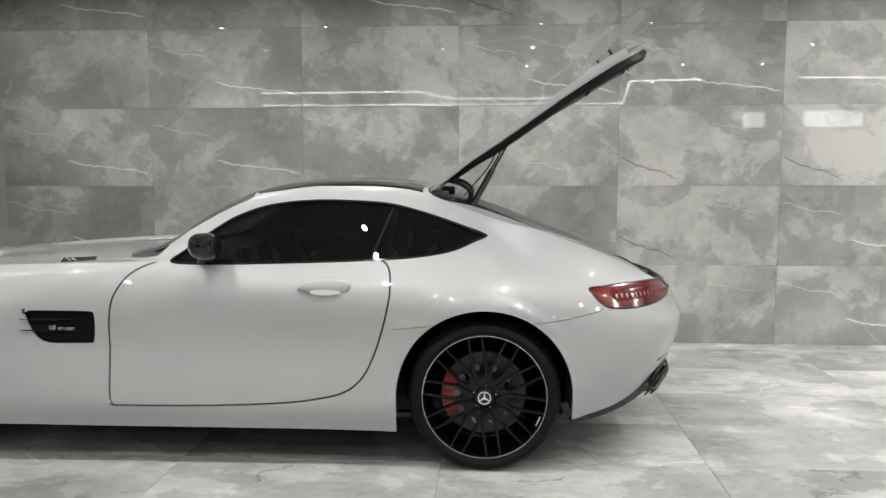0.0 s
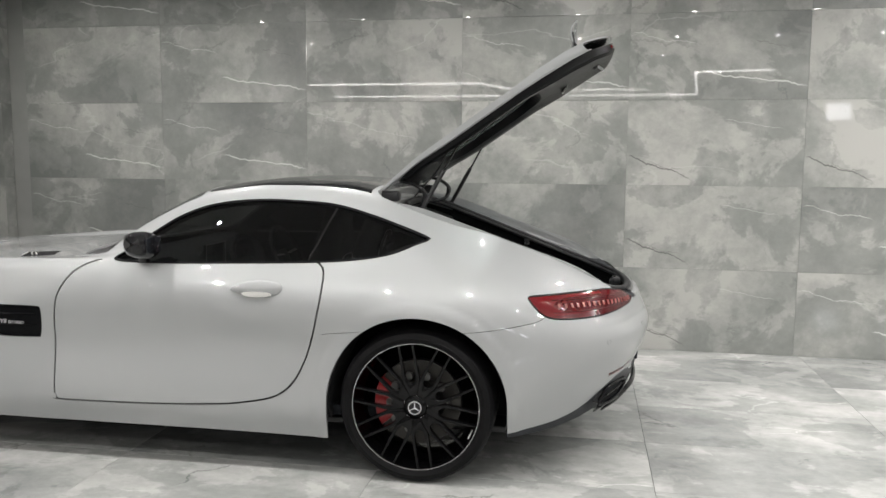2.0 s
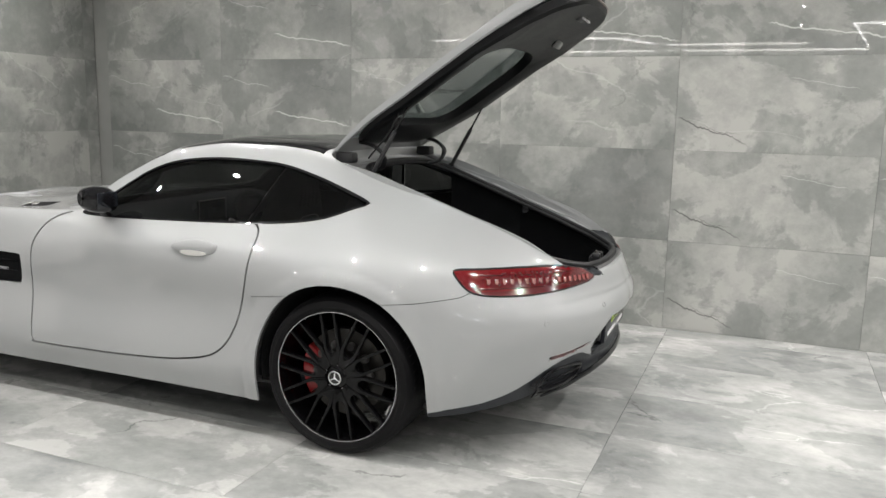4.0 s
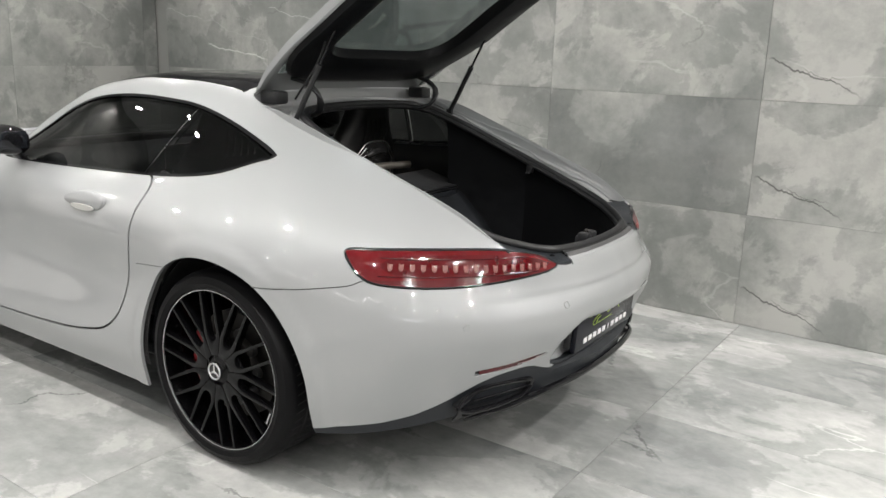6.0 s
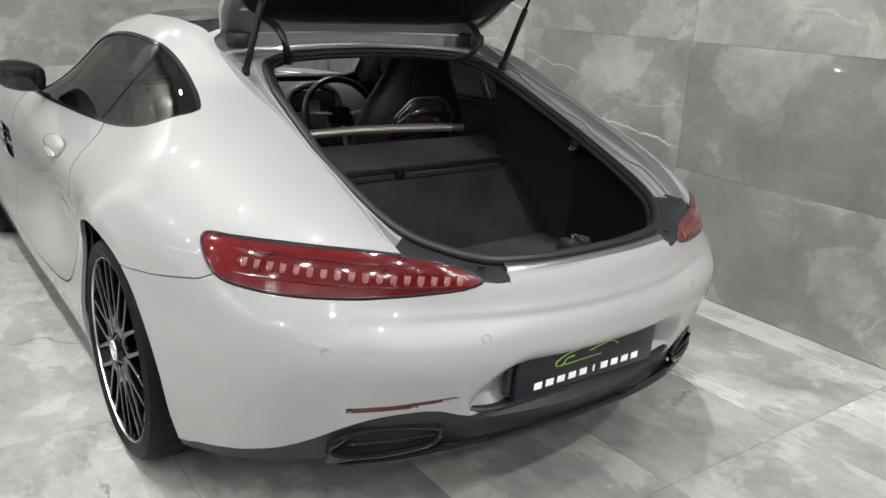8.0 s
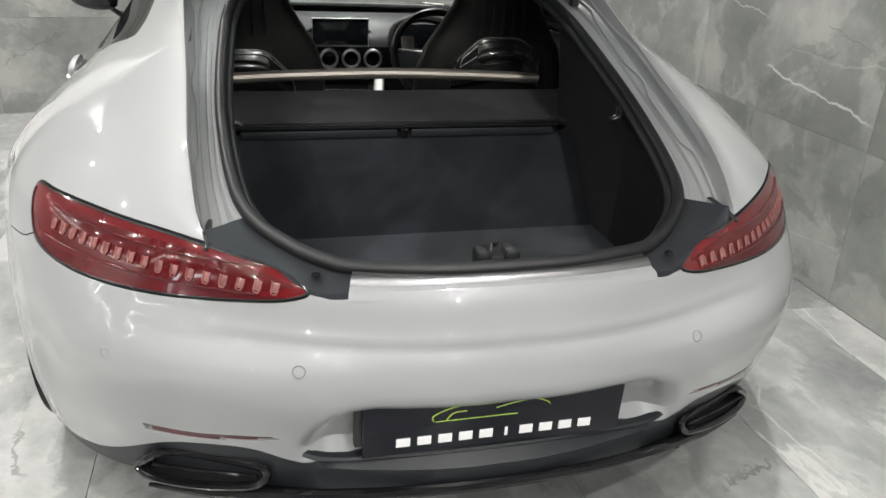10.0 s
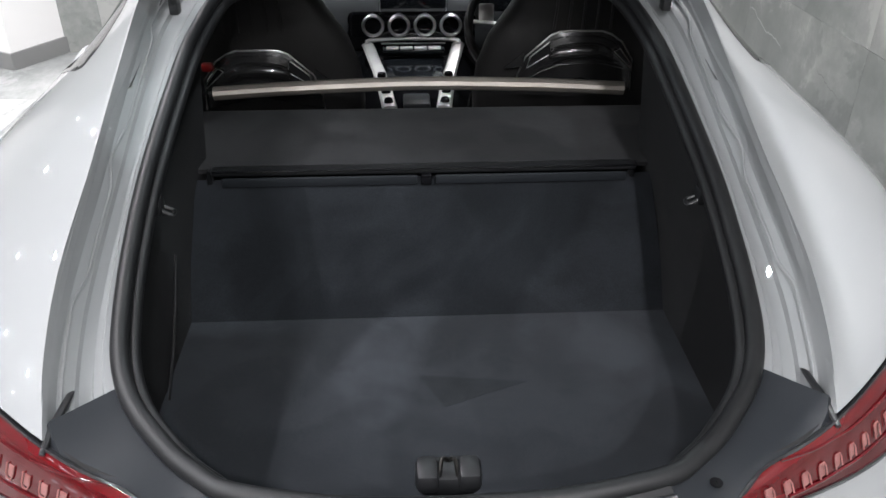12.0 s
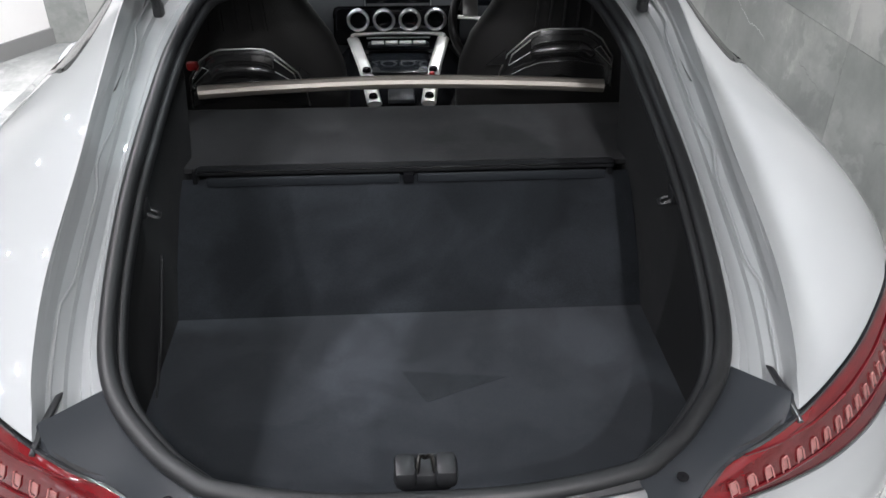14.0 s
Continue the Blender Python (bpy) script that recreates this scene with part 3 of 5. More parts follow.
# bent LED lines on the far ceiling
led_bends = [[(-6.0, -13.0), (3.3, -13.0), (2.6, -7.8), (3.9, -7.6)], [(5.6, -7.4), (7.6, -7.6)], [(-5.6, -9.6), (-1.6, -9.6), (-1.0, -11.4), (2.0, -11.4)]]
for path in led_bends:
    led = thing("led_line", "thin bent white LED line on the ceiling, switched on", "LED light", "ceiling LED lines")
    part("diffuser", tube([(a, b, CEIL - 0.012) for a, b in path], 0.019, 6, flat=0.6), LED, led)


# ---- the car ----
CAR_YAW = 1.0
car = thing("car", "white two-door sports coupe with open tailgate on black wheels", "car", at=pose(0, -0.002, 0, 0, 0, CAR_YAW))


class Skin:
    """The left half of the outer skin, which is cut along outlines into panels."""

    def __init__(self):
        g = list(skin())
        sh = g[0].shape
        flat = np.stack([a.ravel() for a in g], -1)
        d = inside_by(RECESS, 3, 2)(flat).reshape(sh)
        w = np.clip(-d / .045, 0, 1)
        push = .058 * w * w * (3 - 2 * w) * (g[3] > .9) * (g[4] < 3)
        ang = (g[3] - X_TAIL) / PER_DEG * np.pi / 180
        g[0], g[1] = g[0] - push * np.sin(ang), np.minimum(g[1] + push * np.cos(ang), 0)
        far = np.hypot(g[0] - AXLE_R, np.maximum(g[2] - HUB_Z, 0)) - ARCH
        flare = np.clip((.062 - far) / .02, 0, 1)
        g[1] = g[1] - .006 * flare * flare * (3 - 2 * flare) * (g[4] < 3.5) * (np.abs(g[0]) < .5)
        n, m = g[0].shape
        self.v = np.stack([a.ravel() for a in g], -1).tolist()
        self.f, self.tag = [], []
        for i in range(n - 1):
            for j in range(m - 1):
                self.f.append((i * m + j, (i + 1) * m + j, (i + 1) * m + j + 1, i * m + j + 1))
                self.tag.append("body")

    def split(self, s, on):
        made = {}
        nf, nt = [], []
        for f, t in zip(self.f, self.tag):
            sv = [s[i] for i in f]
            if t not in on or min(sv) >= 0 or max(sv) <= 0:
                nf.append(f), nt.append(t)
                continue
            lo, hi = [], []
            for k, a in enumerate(f):
                b = f[(k + 1) % len(f)]
                (lo if s[a] < 0 else hi).append(a)
                if (s[a] < 0) != (s[b] < 0):
                    key = (min(a, b), max(a, b))
                    if key not in made:
                        p, q = self.v[key[0]], self.v[key[1]]
                        w = s[key[0]] / (s[key[0]] - s[key[1]])
                        w = min(max(w, 0.0), 1.0)
                        made[key] = len(self.v)
                        self.v.append([c + (d - c) * w for c, d in zip(p, q)])
                    lo.append(made[key]), hi.append(made[key])
            for g in (lo, hi):
                if len(g) > 2:
                    nf.append(tuple(g)), nt.append(t)
        self.f, self.tag = nf, nt

    def carve(self, dist, inside, on=("body",), gap=0.0, where=None):
        """Cuts along dist = 0; faces with dist < 0 become the panel 'inside', with a joint of half-width gap."""
        for level in ((-gap, gap) if gap else (0.0,)):
            a = np.array(self.v)
            s = dist(a) - level
            if where is not None:
                s = np.where(where(a), s, 1.0)
            self.split(s, on)
        a = np.array(self.v)
        ks = [k for k, t in enumerate(self.tag) if t in on]
        c = np.array([a[list(self.f[k])].mean(0) for k in ks])
        near = np.ones(len(ks), bool) if where is None else where(c)
        d = np.where(near, dist(c), 1.0)
        for k, e in zip(ks, d):
            if e < -gap:
                self.tag[k] = inside
            elif e < gap:
                self.tag[k] = "gap"

    def panel(self, tags, both=False, depth=0.012, sink=0.0, move=None, pick=None, thick=None):
        """Vertices and faces of a panel; its free edge is turned in by depth, so that it shows thickness."""
        idx, vs, fs = {}, [], []
        a = np.array(self.v)

        def vert(p):
            key = (round(p[0] * 4000), round(p[1] * 4000), round(p[2] * 4000))
            if key not in idx:
                idx[key] = len(vs)
                vs.append(tuple(p))
            return idx[key]

        for f, t in zip(self.f, self.tag):
            if t not in tags or (pick is not None and not pick(a[list(f)].mean(0))):
                continue
            for side in ((1, -1) if both == 2 else (1,) if not both else (-1,)):
                q = [vert((a[i][0], a[i][1] * side, a[i][2])) for i in (f if side > 0 else f[::-1])]
                q = [c for k, c in enumerate(q) if c != q[k - 1]]
                if len(set(q)) > 2:
                    fs.append(tuple(dict.fromkeys(q)))
        n = np.zeros((len(vs), 3))
        p = np.array(vs)
        for q in fs:
            w = np.cross(p[q[1]] - p[q[0]], p[q[2]] - p[q[0]])
            if len(q) > 3:
                w = w + np.cross(p[q[2]] - p[q[0]], p[q[3]] - p[q[0]])
            for i in q:
                n[i] += w
        n /= np.maximum(np.linalg.norm(n, axis=1), 1e-12)[:, None]
        p = p - n * sink
        out = [tuple(q) for q in p]
        if depth:
            edge = {}
            for q in fs:
                for k, i in enumerate(q):
                    edge[(i, q[(k + 1) % len(q)])] = 1
            rim, extra = {}, []
            for (i, j) in edge:
                if (j, i) not in edge:
                    for c in (i, j):
                        if c not in rim:
                            rim[c] = len(out)
                            out.append(tuple(p[c] - n[c] * depth))
                    extra.append((j, i, rim[i], rim[j]))
            if thick:
                inner = {}
                for i in range(len(p)):
                    if i in rim:
                        inner[i] = rim[i]
                    else:
                        inner[i] = len(out)
                        out.append(tuple(p[i] - n[i] * depth))
                extra += [tuple(inner[i] for i in q[::-1]) for q in fs]
            fs = fs + extra
        if move is not None:
            out = [tuple(move @ Vector(q)) for q in out]
        return out, fs


def outline(pts, n=6, soft=True):
    return np.array([(q.x, q.y) for q in smooth_path([(a, b, 0) for a, b in pts], n, True)]) if soft else np.array(pts, float)


def inside_by(poly, ax, ay, fx=None):
    """Signed distance to a closed outline in two columns (x y z u v), negative inside."""
    a, b = poly, np.roll(poly, -1, 0)

    def dist(v):
        p = np.stack([v[:, ax], np.abs(v[:, ay]) if ay == 1 else v[:, ay]], -1)
        best, odd = np.full(len(p), 1e9), np.zeros(len(p), bool)
        for s, e in zip(a, b):
            d, w = e - s, p - s
            t = np.clip((w @ d) / max(d @ d, 1e-12), 0, 1)
            best = np.minimum(best, np.linalg.norm(w - t[:, None] * d, axis=1))
            odd ^= ((s[1] > p[:, 1]) != (e[1] > p[:, 1])) & (p[:, 0] < (e[0] - s[0]) * (p[:, 1] - s[1]) / (e[1] - s[1] + 1e-15) + s[0])
        return np.where(odd, -best, best)
    return dist


def tail_deg(pts):
    return [(X_TAIL + d * PER_DEG, z) for d, z in pts]


AXLE_R, AXLE_F, HUB_Z, ARCH = (-0.02, -2.65, 0.335, 0.388)
RECESS = np.array([(p[0], p[1]) for p in tail_deg([(61.3, .43), (63.5, .48), (66, .52), (69, .548), (72, .556), (100, .556), (100, .380), (70, .378), (65, .385), (62.5, .40)])])
sk = Skin()
flank = lambda v: np.abs(v[:, 4]) < 3.9
for ax in (AXLE_R, AXLE_F):
    sk.carve(lambda v, c=ax: np.hypot(v[:, 0] - c, np.maximum(v[:, 2] - HUB_Z, 0)) - ARCH, "hole", where=flank)
# window outline, door, vent, lamp, bumper, tailgate
DLO = outline([(-1.44, .912), (-1.264, .902), (-.885, .908), (-.524, .919), (-.319, .933), (-.166, .958), (-.06, .998), (-.015, 1.013), (-.003, 1.021), (-.015, 1.030), (-.06, 1.048), (-.118, 1.068), (-.275, 1.121), (-.432, 1.164), (-.563, 1.18), (-.801, 1.187), (-1.015, 1.166), (-1.177, 1.113), (-1.30, 1.039), (-1.395, .964)])
dlo = inside_by(DLO, 0, 2)
upper = lambda v: (v[:, 4] > 3.4) & (v[:, 4] < 5.6)
sk.carve(dlo, "trim", where=upper)
sk.carve(lambda v: dlo(v) + 0.009, "glass", on=("trim",))
sk.carve(lambda v: v[:, 0] - (-.535 + (v[:, 2] - .915) * .38), "door_glass", on=("glass",), gap=0.005)
DOOR = np.array([(-1.50, .915), (-1.56, .893), (-1.615, .855), (-1.66, .79), (-1.682, .73), (-1.694, .64), (-1.695, .57), (-1.694, .42), (-1.691, .315), (-1.683, .291), (-1.66, .280), (-1.223, .284), (-.90, .300), (-.764, .318), (-.67, .338), (-.61, .365), (-.561, .410), (-.53, .46), (-.497, .537), (-.458, .663), (-.438, .75), (-.432, .80), (-.437, .863), (-.455, .905), (-.50, .935), (-.53, .96), (-1.42, .95)])
sk.carve(inside_by(outline(DOOR, 3), 0, 2), "door", gap=0.0042, where=lambda v: (v[:, 4] < 4.3))
VENT = outline([(-2.075, .70), (-1.92, .702), (-1.775, .70), (-1.76, .688), (-1.758, .63), (-1.765, .565), (-1.78, .555), (-1.88, .553), (-1.98, .556), (-2.03, .583), (-2.06, .63), (-2.082, .685)], 4)
sk.carve(inside_by(VENT, 0, 2), "vent", where=flank)
LAMP = outline(tail_deg([(15.9, .803), (21, .807), (27, .808), (36, .808), (44, .806), (50, .799), (55, .787), (59.5, .770), (63.6, .739), (60.5, .722), (56, .716), (50, .711), (43, .705), (37, .702), (31, .702), (25.5, .706), (22, .713), (19.5, .730), (17.4, .762)]), 4)
lamp_d = inside_by(LAMP, 3, 2)
back = lambda v: v[:, 3] > 0.3
sk.carve(lamp_d, "lamp", gap=0.002, where=lambda v: back(v) & (v[:, 4] < 5))
O_EDGE = [(-.30, 0, 1.235), (-.302, .15, 1.232), (-.30, .30, 1.225), (-.295, .45, 1.215), (-.285, .51, 1.20), (-.24, .54, 1.185), (-.07, .556, 1.15), (.10, .555, 1.092), (.365, .547, .997), (.634, .54, .90), (.80, .51, .80), (.866, .402, .768), (.903, .342, .741), (.921, .286, .743), (.940, .15, .746), (.945, 0, .747)]
OPEN = [(p.x, p.y) for p in smooth_path(O_EDGE[:10], 5)][:-1] + [(.634, .54), (.72, .533), (.806, .515), (.850, .455), (.878, .398), (.899, .350)] + [(p.x, p.y) for p in smooth_path(O_EDGE[12:], 5)]
OPEN = np.array(OPEN + [(.945, -.3), (-.30, -.3)])
sk.carve(inside_by(OPEN, 0, 1), "gate", where=lambda v: v[:, 4] > 3.2)
sk.carve(lambda v: -(lamp_d(v) + .0045), "lamp_rim", on=("lamp",))
sk.carve(inside_by(outline(tail_deg([(23, .766), (27, .789), (36, .792), (46, .789), (53, .778), (58, .762), (61, .742), (54, .732), (44, .730), (32, .730), (26, .738)]), 3), 3, 2), "lamp_mid", on=("lamp",))
sk.carve(lambda v: v[:, 2] - (.727 + .004 * np.sin(v[:, 3] * 9)), "lamp_low", on=("lamp",))
BUMPER = np.array([(.18, .664), (.30, .676), (.45, .703), (.52, .74), (.9, .79), (1.07, .765), (1.10, 1.2), (2, 1.2), (2, -1), (.18, -1)])
sk.carve(inside_by(BUMPER, 3, 2), "bumper", gap=0.0014, where=lambda v: (v[:, 4] < 4.6) & (v[:, 3] > .1))
sk.carve(lambda v: v[:, 2] - (.626 + (v[:, 0] + .46) * .13), "body", gap=0.0011, where=lambda v: flank(v) & (v[:, 0] < -.2) & (v[:, 0] > -.435))
BLACK = np.array(tail_deg([(-5, .19), (8, .218), (15.5, .243), (24, .266), (30, .292), (34, .318), (37.7, .347), (41, .375), (44, .397), (47, .412), (50, .42), (54, .425), (57, .42), (60, .402), (62.5, .392), (65.5, .398), (70, .408), (80, .412), (100, .412), (100, -.5), (-5, -.5)]))
sk.carve(inside_by(BLACK, 3, 2), "diffuser", on=("bumper",), gap=0.001)
REFL = outline(tail_deg([(42.5, .431), (46, .442), (50.7, .451), (55, .458), (61, .464), (57, .449), (52, .438), (47, .432)]), 3)
sk.carve(inside_by(REFL, 3, 2), "reflector", on=("bumper",), gap=0.001)
SCREEN_EDGE = np.array([(-1.165, -.2), (-1.165, .2), (-1.14, .45), (-1.115, .60), (-1.14, .617), (-1.26, .634), (-1.40, .662), (-1.52, .69), (-1.58, .66), (-1.66, .5), (-1.72, .3), (-1.75, .1), (-1.75, -.2)])
COWL = np.array([(-1.50, -.3), (-1.50, .70), (-1.535, .745), (-1.60, .735), (-1.70, .66), (-1.78, .45), (-1.82, .2), (-1.83, -.3)])
top = lambda v: v[:, 4] > 4.2
sk.carve(inside_by(SCREEN_EDGE, 0, 1), "screen", where=top)
sk.carve(inside_by(COWL, 0, 1), "cowl", where=top)
sk.carve(inside_by(np.array([(-1.135, -.3), (-1.135, .45), (-1.10, .57), (-.98, .575), (-.80, .56), (-.57, .552), (-.44, .544), (-.32, .527), (-.317, .45), (-.325, -.3)]), 0, 1), "roof", gap=0.001, where=lambda v: v[:, 4] > 5.3)
HOOD = np.array([(-1.80, -.3), (-1.775, .45), (-1.70, .665), (-1.62, .73), (-1.75, .755), (-2.2, .735), (-2.75, .67), (-3.2, .55), (-3.36, .3), (-3.38, -.3)])
sk.carve(inside_by(HOOD, 0, 1), "hood", gap=0.002, where=lambda v: v[:, 4] > 3.5)
sk.carve(inside_by(np.array([(-2.13, .50), (-1.945, .50), (-1.88, .65), (-2.06, .65)]), 0, 1), "hood_vent", on=("hood",))

body = part("body", sk.panel(("body",), 2), PAINT, car, "white painted body shell with wide rear wings")
part("joint_seal", sk.panel(("gap",), 2, 0, 0.011), GAP, body, "thin dark panel joints")
part("hood", sk.panel(("hood",), 2), PAINT, car)
for side in (0, 1):
    part("hood_vent", sk.panel(("hood_vent",), side, 0.01, -0.001), LINING, car, "black slatted bonnet vent")
for vent_ in [o for o in car.children if o.name.startswith("hood_vent")]:
    s = -1 if len(vent_.data.vertices) and vent_.data.vertices[0].co.y < 0 else 1
    for x in (-2.105, -2.075, -2.045):
        vs_ = [min(vent_.data.vertices, key=lambda v: (v.co.x - x - dx) ** 2 + (abs(v.co.y) - y) ** 2).co for dx, y in ((0, .53), (.045, .62))]
        part("vent_slat", tube([(v.x, v.y, v.z + .002) for v in vs_], .0035, 6, flat=.5), BRUSHED, vent_)
part("cowl", sk.panel(("cowl",), 2, 0.01, 0.012), PLASTIC, car, "black plastic cowl below the windscreen")
part("windscreen", sk.panel(("screen",), 2, 0.004, 0.001), SCREEN_GLASS, car, "clear windscreen")
part("roof", sk.panel(("roof",), 2, 0.01, 0.002), PIANO, car, "gloss black roof panel")
for side in (0, 1):
    s = 1 if side == 0 else -1
    door = part("door", sk.panel(("door",), side), PAINT, car)
    part("door_window", sk.panel(("door_glass",), side, 0.004, 0.004), DARK_TINT, door, "dark tinted door window")
    part("quarter_window", sk.panel(("glass",), side, 0.004, 0.004), DARK_TINT, car, "dark tinted quarter window")
    part("window_trim", sk.panel(("trim",), side, 0.008, -0.001), PIANO, car, "gloss black window surround")
    vent = part("fender_vent", sk.panel(("vent",), side, 0.004, 0.022), LINING, car, "black side air vent")
    for z in (.66, .61):
        part("vent_fin", tube([(-2.10, -s * .935, z + .003), (-2.0, -s * .925, z), (-1.80, -s * .912, z)], [0.002, 0.006, 0.006], 6, flat=0.5), PIANO, vent)
    lamp = part("tail_lamp", sk.panel(("lamp",), side, 0.02, 0.001), RED_LENS, car, "red tail lamp with a row of clear elements")
    part("bumper_reflector", sk.panel(("reflector",), side, 0.01, 0.003), RED_DEEP, car, "slim red reflector")
bumper = part("rear_bumper", sk.panel(("bumper",), 2), PAINT, car)
part("diffuser", sk.panel(("diffuser",), 2, 0.03, 0.004), TRIM_GREY, car, "dark grey plastic lower bumper")
# unseen plate, added to keep light off the floor under the tail
part("diffuser_floor", sheet([[(.30, y, .20), (.62, y, .225), (.78, y * .9, .262), (.885, y * .72, .300)] for y in np.linspace(-.60, .60, 9)], .012), PLASTIC, car, "black underside of the rear diffuser")
part("underbody", box(-1.45, 0, .19, 3.6, 1.5, .03, .01), PLASTIC, car, "black underbody")

# seams, recess and lamps


def both_sides(fn):
    for s in (-1, 1):
        fn(s)


# row of clear elements and dark rim of each tail lamp
gx, gy, gz, gu, gv = skin(0.03)


def on_skin(u, z, proud=0.0, s=-1):
    """A place on the outer skin at way u and height z, with its outward direction; s: -1 left, 1 right."""
    i = int(np.abs(gu[:, 0] - u).argmin())
    m = gv[i] < 5.0
    zz, xx, yy = gz[i][m], gx[i][m], gy[i][m]
    j = int(np.clip(np.searchsorted(zz, z), 1, len(zz) - 1))
    t = (z - zz[j - 1]) / (zz[j] - zz[j - 1] + 1e-9)
    w = Vector((xx[j - 1] + (xx[j] - xx[j - 1]) * t, yy[j - 1] + (yy[j] - yy[j - 1]) * t, z))
    up = Vector((xx[j] - xx[j - 1], yy[j] - yy[j - 1], zz[j] - zz[j - 1]))
    k = min(i + 1, len(gx) - 1)
    along = Vector((gx[k][j] - gx[k - 1][j], gy[k][j] - gy[k - 1][j], gz[k][j] - gz[k - 1][j]))
    n = along.cross(up).normalized()
    if s > 0:
        w.y, n.y = -w.y, -n.y
        along.y = -along.y
    return w + n * proud, n, along.normalized()


def facing(place, n, along):
    """A frame at place: x along, y up the skin, z outward."""
    z = n.normalized()
    x = (along - z * along.dot(z)).normalized()
    return Matrix.Translation(place) @ Matrix((x, z.cross(x), z)).transposed().to_4x4()


lamps = [o for o in car.children if o.name.startswith("tail_lamp")]
for s, lamp in zip((-1, 1), lamps):
    part("lamp_rim", sk.panel(("lamp_rim",), 0 if s < 0 else 1, 0.01, -0.001), LAMP_EDGE, lamp, "smoked dark lamp edge")
    part("lamp_base", sk.panel(("lamp_low",), 0 if s < 0 else 1, 0.01, 0.001), RED_DEEP, lamp, "smoked lower edge of the lamp")
    part("lamp_core", sk.panel(("lamp_mid",), 0 if s < 0 else 1, 0.003, 0.0011), RED_CORE, lamp, "darker red inner part of the lamp")
    for i in range(21):
        d = 25.0 + i * 1.68
        z = .760 - .018 * (i / 20) ** 1.3
        p, n, al = on_skin(X_TAIL + d * PER_DEG, z, -0.001, s)
        f = facing(p, n, al)
        el = box(0, .001, -.001, .0105, .018, .006, .002, f)
        tube([f @ Vector((a, b, .0025)) for a, b in ((-.0062, .011), (-.0062, -.004), (-.0035, -.0105), (.0035, -.0105), (.0062, -.004), (.0062, .011))], .0013, 5, bm=el)
        part("lamp_element", el, LED_CLEAR, lamp)
    for zo, dz in ((.735, 0), (.785, 0)):
        pts = [on_skin(X_TAIL + d * PER_DEG, zo - (.008 if zo > .77 else .004) * (d - 22) / 30, 0.0008, s)[0] for d in range(22, 59, 3)]
        part("lamp_rib", tube(pts, 0.0022, 5), RED_DEEP, lamp)


# parking sensors
def sensor(s):
    for d, z in ((40.8, .592), (63.9, .619)):
        p, n, al = on_skin(X_TAIL + d * PER_DEG, z, 0.0006, s)
        m = facing(p, n, al) @ pose(0, 0, 0, 90, 0, 0)
        o = part("parking_sensor", lathe([(0.001, -0.002), (0.0095, -0.002), (0.0105, 0.0)], 16, False), PAINT, car)
        o.matrix_local = m
        r = part("sensor_ring", lathe([(0.0108, 0.0005), (0.0116, -0.0005), (0.0116, -0.0015), (0.0108, -0.0015)], 16), SKIRTING, o)
        r.location = (0, 0, 0)


both_sides(sensor)

# exhaust tips, lower lip
def exhaust(s):
    pts = [(.780, .684, .322), (.797, .662, .358), (.818, .62, .388), (.85, .555, .396), (.893, .462, .392), (.903, .438, .378), (.898, .447, .350), (.885, .478, .328), (.85, .565, .312), (.805, .65, .306)]
    ring = smooth_path([(x - .028, s * y * .985, .338 + (z - .35) * .82) for x, y, z in pts], 4, True)
    tip = part("exhaust_tip", tube(ring, 0.0085, 8, True), PIANO, car, "gloss black trapezoid exhaust surround")
    inner = [Vector((p.x - .004, p.y, p.z)) for p in ring]
    deep = [Vector((p.x - .10, p.y * .99 + s * -.02, p.z)) for p in ring]
    part("exhaust_mouth", sheet([inner + inner[:1], deep + deep[:1]], 0.003), PLASTIC, tip)
    bm = bmesh.new()
    bm.faces.new([bm.verts.new(p) for p in deep])
    part("exhaust_back", bm, GAP, tip, smooth=0)
    under = [(.868, .446, .336), (.856, .476, .322), (.822, .560, .312), (.778, .640, .307), (.754, .674, .318)]
    edge = [(.852, .446, .304), (.834, .486, .294), (.800, .566, .287), (.760, .636, .278), (.730, .672, .268)]
    part("exhaust_apron", sheet([[(x, s * y, z) for x, y, z in under], [((a[0] + b[0]) / 2 + .006, s * (a[1] + b[1]) / 2, (a[2] + b[2]) / 2) for a, b in zip(under, edge)], [(x, s * y, z) for x, y, z in edge]], 0.006), PIANO, tip, "gloss black trim below the exhaust")
    part("exhaust_bar", tube([(.784, s * .642, .340), (.832, s * .548, .347), (.874, s * .450, .353)], 0.004, 6), PIANO, tip)


both_sides(exhaust)
lip_half = [(.762, .655, .276), (.800, .585, .284), (.838, .500, .292), (.872, .430, .306), (.905, .350, .318), (.932, .200, .322), (.943, .0, .323)]
lip = smooth_path([(x, -y, z) for x, y, z in lip_half] + [(x, y, z) for x, y, z in lip_half[-2::-1]], 5)
part("lower_lip", tube(lip, [.004 + .007 * min(i, len(lip) - 1 - i, 8) / 8 for i in range(len(lip))], 8, flat=1.1), PIANO, car, "gloss black lower lip")
ridge = smooth_path([(.892, -.37, .412), (.908, -.31, .402), (.920, -.15, .402), (.924, 0, .402), (.920, .15, .402), (.908, .31, .402), (.892, .37, .412)], 5)
part("diffuser_ridge", tube(ridge, 0.012, 8, flat=0.6), TRIM_GREY, car)

